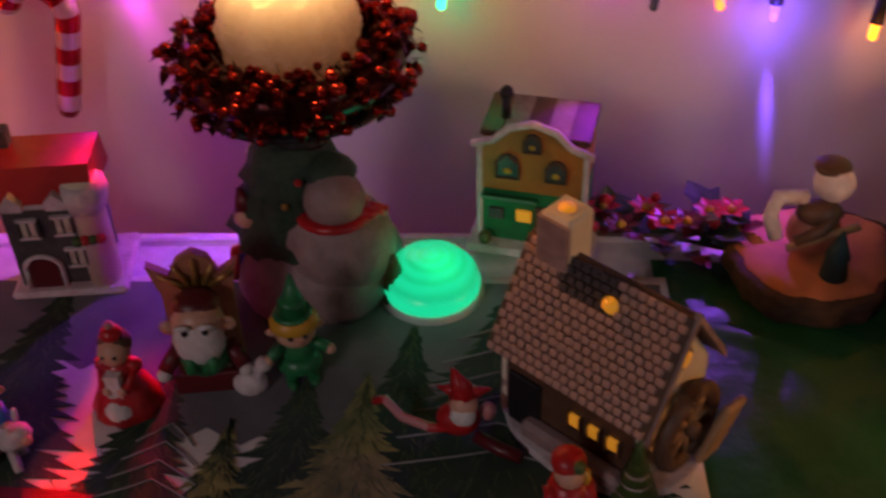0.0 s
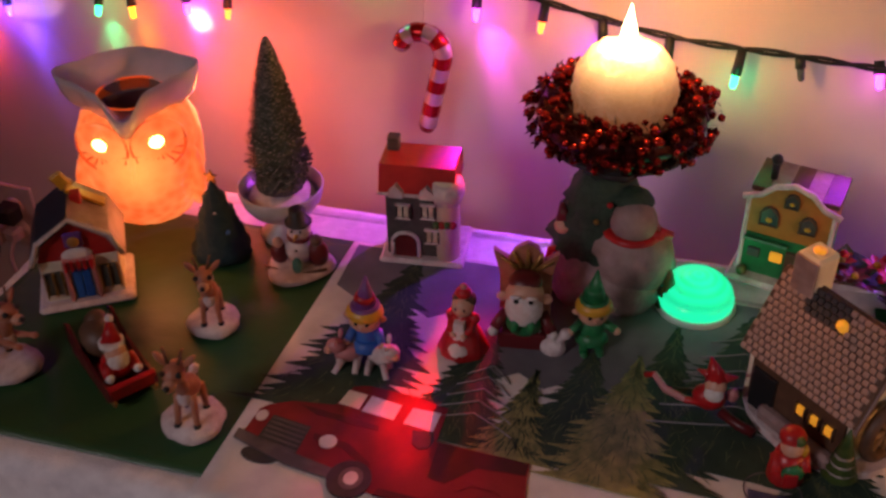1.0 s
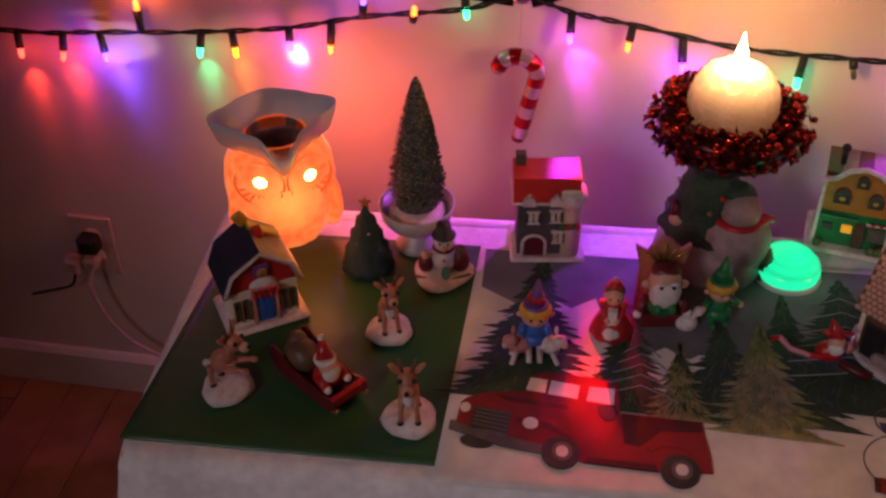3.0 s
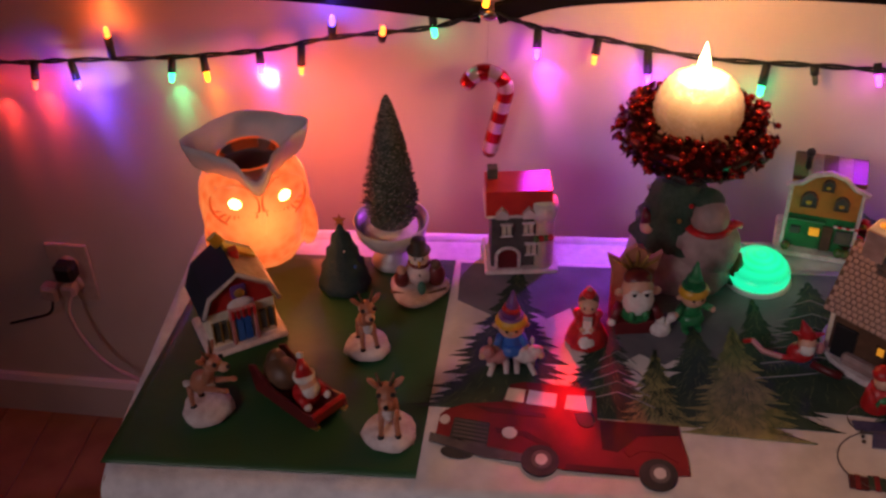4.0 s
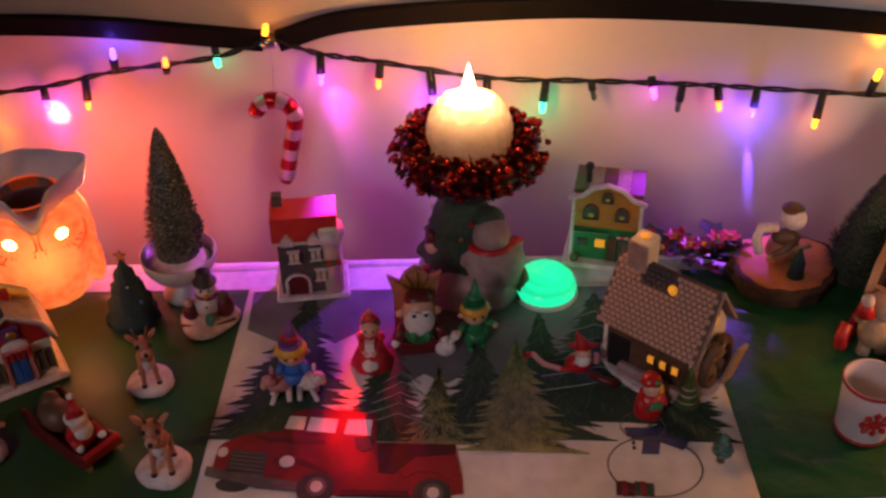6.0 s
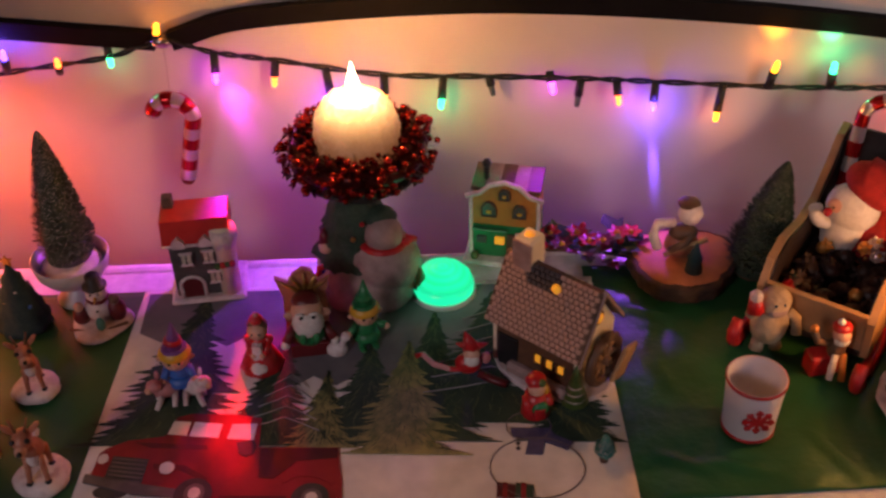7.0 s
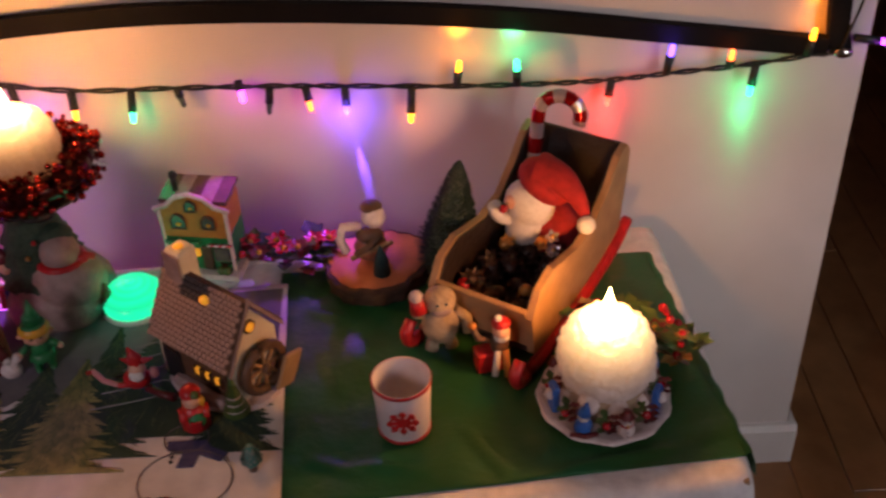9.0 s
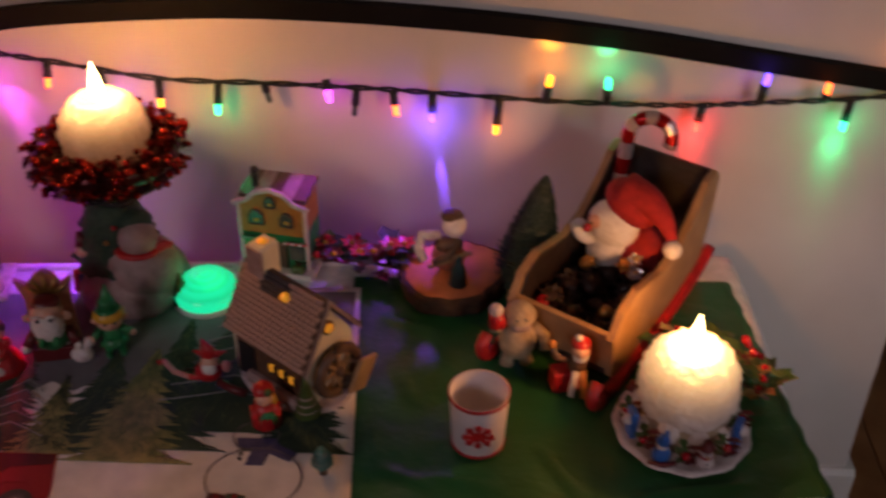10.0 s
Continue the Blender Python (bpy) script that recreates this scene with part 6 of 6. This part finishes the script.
def sleigh():
    """The open wooden sleigh: local y runs to its high back."""
    axis = pose(0.444, -0.306, TOP, 0, 0, -33)
    t = thing("wooden_sleigh", axis, "wooden toy sleigh with scrolled pale sides and red runners", "sleigh")
    W, L = 0.126, 0.225
    for sx in (-1, 1):
        s = Shape()
        side = [(0.0, 0.016), (0.010, 0.012), (0.13, 0.020), (L, 0.040), (L + 0.016, 0.110), (L + 0.022, 0.150), (L + 0.012, 0.164), (L - 0.010, 0.158), (L - 0.036, 0.130), (L - 0.075, 0.102), (0.11, 0.095), (0.080, 0.100), (0.045, 0.108), (0.012, 0.098), (-0.006, 0.070)]
        s.slab(side, sx * W / 2 - 0.0045, sx * W / 2 + 0.0045, WOOD, "x")
        s.link("side_panel", t, "pale scroll-shaped wooden side")
        # thin near-black sheet over the panel's inner face
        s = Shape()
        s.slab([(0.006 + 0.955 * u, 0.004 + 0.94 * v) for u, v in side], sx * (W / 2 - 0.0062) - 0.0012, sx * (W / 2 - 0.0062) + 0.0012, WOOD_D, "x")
        s.link("inner_side", t, "dark inner side")
        s = Shape()
        s.tube(along([(sx * (W / 2 + 0.008), -0.040, 0.040), (sx * (W / 2 + 0.008), -0.052, 0.028), (sx * (W / 2 + 0.008), -0.044, 0.010), (sx * (W / 2 + 0.008), -0.015, 0.006), (sx * (W / 2 + 0.008), 0.10, 0.012), (sx * (W / 2 + 0.008), 0.20, 0.030), (sx * (W / 2 + 0.008), L + 0.02, 0.050)], 6), 0.0075, RED, 10)
        s.link("runner", t, "red runner curling up in front")
    s = Shape()
    s.box((0, 0.002, 0.046), (W - 0.010, 0.007, 0.062), WOOD, (8, 0, 0))
    s.link("front_panel", t)
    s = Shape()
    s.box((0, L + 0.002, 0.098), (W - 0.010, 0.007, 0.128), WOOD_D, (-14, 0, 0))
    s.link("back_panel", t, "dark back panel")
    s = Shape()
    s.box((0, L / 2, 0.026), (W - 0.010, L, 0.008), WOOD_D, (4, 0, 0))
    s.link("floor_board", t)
    rnd = random.Random(4)
    # the load: pine cones and a few shining baubles
    for k in range(26):
        c = Vector((rnd.uniform(-0.045, 0.045), 0.022 + 0.110 * rnd.random(), 0.040 + 0.014 * rnd.random()))
        cone = thing("pine_cone", axis @ pose(*c, rnd.uniform(0, 90), rnd.uniform(0, 90), rnd.uniform(0, 360)), "dark brown pine cone lying in the sleigh", "pine cone", "pine cones in the sleigh")
        s = Shape()
        s.ball((0, 0, 0), 0.011, CONE, (1, 1, 1.4), n=8)
        for q in range(22):
            a, z = q * 2.4, -0.014 + 0.028 * q / 22
            rr = 0.013 * math.sqrt(max(0.05, 1 - (z / 0.018) ** 2))
            leaf(s, (rr * 0.5 * math.cos(a), rr * 0.5 * math.sin(a), z), (math.cos(a), math.sin(a), 0.6), (0, 0, 1), 0.011, CONE)
        s.link("scales", cone)["kind"] = "stuff"
    for k, (x, y, z, mat) in enumerate(((-0.03, 0.11, 0.072, GOLD), (0.022, 0.128, 0.086, CANE_WHITE), (0.030, 0.118, 0.078, CANE_WHITE), (0.014, 0.122, 0.082, OCHRE), (-0.02, 0.135, 0.078, CANE_WHITE), (-0.042, 0.03, 0.062, BERRY), (0.03, 0.05, 0.066, GOLD))):
        bauble = thing("bauble", axis @ pose(x, y, z - 0.008, 20 * k, 30, 0), "small shiny bauble among the pine cones", "bauble", "baubles in the sleigh")
        s = Shape()
        s.ball((0, 0, 0), 0.0085, mat, n=12)
        s.link("ball", bauble)
        s = Shape()
        s.rod((0, 0, 0.008), (0, 0, 0.012), 0.0025, GOLD)
        s.link("cap", bauble)
        for q in range(5):
            s = Shape()
            leaf(s, (0, 0, 0.004), (math.cos(q * 1.26), math.sin(q * 1.26), 0.5), (0, 0, 1), 0.011, mat)
            s.link("petal", bauble)
    s = Shape()
    s.ball((0.012, 0.190, 0.074), 0.042, PLUSH_RED, (0.95, 0.70, 1.0), n=24)
    s.ball((-0.018, 0.172, 0.084), 0.032, FUR, (0.80, 0.62, 1.35), (0, 16, 0), n=22)
    s.ball((-0.014, 0.172, 0.116), 0.032, FUR, (1.0, 0.74, 0.98), n=22)
    s.ball((-0.028, 0.156, 0.122), 0.014, SKIN, (0.9, 0.5, 0.72), n=16)
    s.ball((-0.036, 0.147, 0.116), 0.0056, BERRY, n=10)
    s.ball((-0.030, 0.143, 0.127), 0.0018, BLACK, n=6)
    s.ball((0.002, 0.184, 0.146), 0.032, PLUSH_RED, (1.15, 0.9, 0.74), (0, 24, 0), n=22)
    s.tube(along([(-0.006, 0.184, 0.156), (0.022, 0.180, 0.156), (0.046, 0.172, 0.146), (0.064, 0.162, 0.130)], 6), 0.02, PLUSH_RED, 14, [0.025 - 0.00105 * i for i in range(19)])
    s.ball((0.068, 0.156, 0.122), 0.0110, FUR, n=14)
    s.tube(along([(-0.030, 0.168, 0.090), (-0.046, 0.156, 0.096), (-0.052, 0.152, 0.114)], 5), 0.009, FUR, 10)
    for k in range(6):
        s.ball((0.016 + 0.010 * (k % 3), 0.160, 0.072 - 0.012 * (k // 3)), 0.0022, GOLD, n=6)
    figure("plush_figurine", s, axis @ pose(0, -0.030, -0.006), "red and white plush bearded figure with a droopy red hat", "soft toy")
    s = Shape()
    r, leg, hook = 0.0088, 0.122, 0.0255
    pts = [(0, 0, leg * k / 12) for k in range(13)] + [(hook - hook * math.cos(a), 0, leg + hook * math.sin(a)) for a in (math.pi * 1.1 * k / 14 for k in range(1, 15))]
    s.tube(pts, r, CANE_RED, 12, None, CANE_WHITE, 2)
    tagged(s.link("candy_cane", at=axis @ pose(-0.045, 0.200, 0.066, -8, 4, 20)), "shiny red and silver candy cane standing in the sleigh", "candy cane")


sleigh()

votive = thing("votive_holder", pose(0.353, -0.430, TOP), "frosted glass votive with red rims and a red snowflake", "candle holder")
s = Shape()
s.lathe([(0.026, 0.0), (0.0275, 0.003), (0.0312, 0.073), (0.0310, 0.075), (0.0292, 0.073), (0.0258, 0.006), (0.001, 0.005)], FROSTED, n=40)
s.link("glass_cup", votive)
for z, r in ((0.003, 0.0284), (0.071, 0.0320)):
    s = Shape()
    s.lathe([(r - 0.0012, z - 0.0012), (r, z - 0.001), (r + 0.0002, z + 0.0030), (r - 0.0012, z + 0.0032), (r - 0.0012, z - 0.0012)], RED, n=40, caps=False)
    s.link("red_rim", votive)
for k in range(8):
    s = Shape()
    a = k * math.pi / 4
    s.box((0.0085 * math.cos(a), -0.0302 - 0.0008 * math.sin(a), 0.037 + 0.0085 * math.sin(a)), (0.0165, 0.0022, 0.0040), RED, (3, -math.degrees(a), 0), 0.0004)
    s.box((0.0130 * math.cos(a), -0.0300 - 0.0012 * math.sin(a), 0.037 + 0.0130 * math.sin(a)), (0.0034, 0.0026, 0.0074), RED, (3, -math.degrees(a), 0), 0.0004)
    s.link("snowflake_arm", votive)
s = Shape()
s.lathe([(0.019, 0.006), (0.019, 0.020), (0.016, 0.021), (0.001, 0.020)], FUR, n=24)
s.ball((0, 0, 0.028), 0.0055, FUR, (1, 1, 1.6))
s.link("tealight", votive, "white unlit tealight")

plate = thing("candle_plate", pose(0.570, -0.408, TOP), "white snowy plate with small snowmen round a candle", "candle plate")
s = Shape()
s.lathe([(0.055, 0), (0.066, 0.003), (0.073, 0.010), (0.071, 0.013), (0.062, 0.009), (0.001, 0.008)], SNOW, n=40, wobble=lambda a, z: 1 + 0.02 * math.sin(a * 11))
s.link("dish", plate)
for k, a in enumerate((-120, -75, -28, 20, 150, 195)):
    s = Shape()
    x, y = 0.058 * math.cos(radians(a)), 0.058 * math.sin(radians(a))
    if k % 3 == 1:
        snowman(s, (x, y, 0.008), 0.62, DARK_RED, RED)
    elif k % 3 == 0:
        s.ball((x, y, 0.018), 0.010, (BLUE, DARK_RED)[k // 3], (1, 0.8, 1.3))
        s.ball((x, y, 0.033), 0.007, SNOW)
        s.rod((x, y, 0.036), (x + 0.003, y, 0.052), 0.008, BLUE, 0.001)
        s.tube([(x - 0.014, y - 0.006, 0.012), (x, y - 0.012, 0.014), (x + 0.014, y - 0.006, 0.012)], 0.003, DARK_RED, 6)
    else:
        s.box((x, y, 0.028), (0.018, 0.008, 0.036), BLUE, (0, 0, a + 90), 0.002)
        s.ball((x * 1.08, y * 1.08, 0.034), 0.007, SNOW, n=8)
    s.link("plate_ornament", plate)
    s = Shape()
    b = radians(a + 24)
    for q in range(7):
        leaf(s, (0.056 * math.cos(b), 0.056 * math.sin(b), 0.010 + 0.004 * q), (math.cos(q * 2.0), math.sin(q * 2.0), 0.4), (0, 0, 1), 0.018, LEAF if q % 3 else DARK_RED)
    s.ball((0.060 * math.cos(b), 0.060 * math.sin(b), 0.026), 0.005, BERRY, n=8)
    s.link("holly_tuft", plate)
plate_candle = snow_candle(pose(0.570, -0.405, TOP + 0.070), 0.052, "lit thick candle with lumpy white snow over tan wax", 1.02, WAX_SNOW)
s = Shape()
s.lathe([(0.044, -0.062), (0.0455, -0.058), (0.0450, -0.030), (0.040, -0.010)], WAX_TAN, n=48)
s.link("candle_foot", plate_candle, "tan wax foot")
for k in range(9):
    a = k * 0.70
    s = Shape()
    s.ball((0.045 * math.cos(a), 0.045 * math.sin(a), -0.034 - 0.008 * (k % 3)), 0.012, WAX_SNOW, (1, 1, 1.25), n=10)
    s.link("snow_drip", plate_candle)

s = Shape()
for sx in (-1, 1):
    s.rod((sx * 0.009, 0, 0.016), (sx * 0.012, -0.002, 0.002), 0.0075, YETI, 0.008)
    s.tube([(sx * 0.017, 0, 0.056), (sx * 0.030, -0.004, 0.044), (sx * 0.030, -0.010, 0.026)] if sx > 0 else [(-0.017, 0, 0.056), (-0.028, -0.006, 0.062), (-0.026, -0.012, 0.074)], 0.0065, YETI, 8)
    s.ball((sx * 0.005, -0.017, 0.078), 0.0020, NAVY, n=8)
s.ball((0, 0, 0.038), 0.022, YETI, (1, 0.85, 1.25), n=16)
s.ball((0, -0.002, 0.073), 0.018, YETI, (1.05, 0.95, 1.0), n=16)
s.ball((0, -0.014, 0.066), 0.010, BEIGE, (1.2, 0.6, 0.7))
s.rod((-0.026, -0.012, 0.070), (-0.028, -0.010, 0.088), 0.010, RED, 0.007)
s.ball((-0.028, -0.012, 0.092), 0.008, SNOW, n=8)
figure("snow_monster_figurine", s, pose(0.396, -0.306, TOP, 0, 0, 10), "shaggy cream snow monster figurine holding a red bundle")
s = Shape()
s.box((-0.006, 0.002, 0.014), (0.036, 0.022, 0.028), RED, (0, 0, 12), 0.002)
s.ball((0.004, -0.004, 0.040), 0.012, BROWN, (0.9, 0.8, 1.3))
s.ball((0.006, -0.006, 0.060), 0.010, SKIN, n=14)
s.ball((0.006, -0.010, 0.055), 0.009, FUR, (1, 0.6, 0.9))
s.ball((0.006, -0.002, 0.068), 0.0105, RED, (1.05, 1.05, 0.7))
s.ball((0.003, -0.004, 0.077), 0.0045, FUR, n=8)
s.tube([(-0.004, -0.004, 0.046), (-0.020, -0.008, 0.052), (-0.026, -0.008, 0.068)], 0.0042, BROWN, 8)
s.ball((-0.026, -0.008, 0.071), 0.005, OCHRE, n=8)
s.rod((0.002, -0.012, 0.036), (-0.002, -0.020, 0.006), 0.004, SNOW, 0.004)
s.rod((0.010, -0.012, 0.036), (0.012, -0.020, 0.004), 0.004, OCHRE, 0.004)
figure("prospector_figurine", s, pose(0.457, -0.344, TOP, 0, 0, 0), "bearded figurine in a red cap waving beside a red box")

# ---- floorboards ----
floor = bpy.data.objects["floor"]
for i in range(58):
    x = -2.4 + 0.0875 * i
    cuts = [-3.1] + [y for y in (-4.9 + 1.72 * ((i * 0.37) % 1.0) + 1.72 * j for j in range(7)) if -3.0 < y < 2.5] + [2.6]
    for y0, y1 in zip(cuts, cuts[1:]):
        s = Shape()
        s.box((0, 0, 0), (0.086, y1 - y0 - 0.002, 0.014), FLOOR, bevel=0.0012)
        board = s.link("floorboard", floor)
        board.location = (x, (y0 + y1) / 2, FLOOR_Z - 0.007)
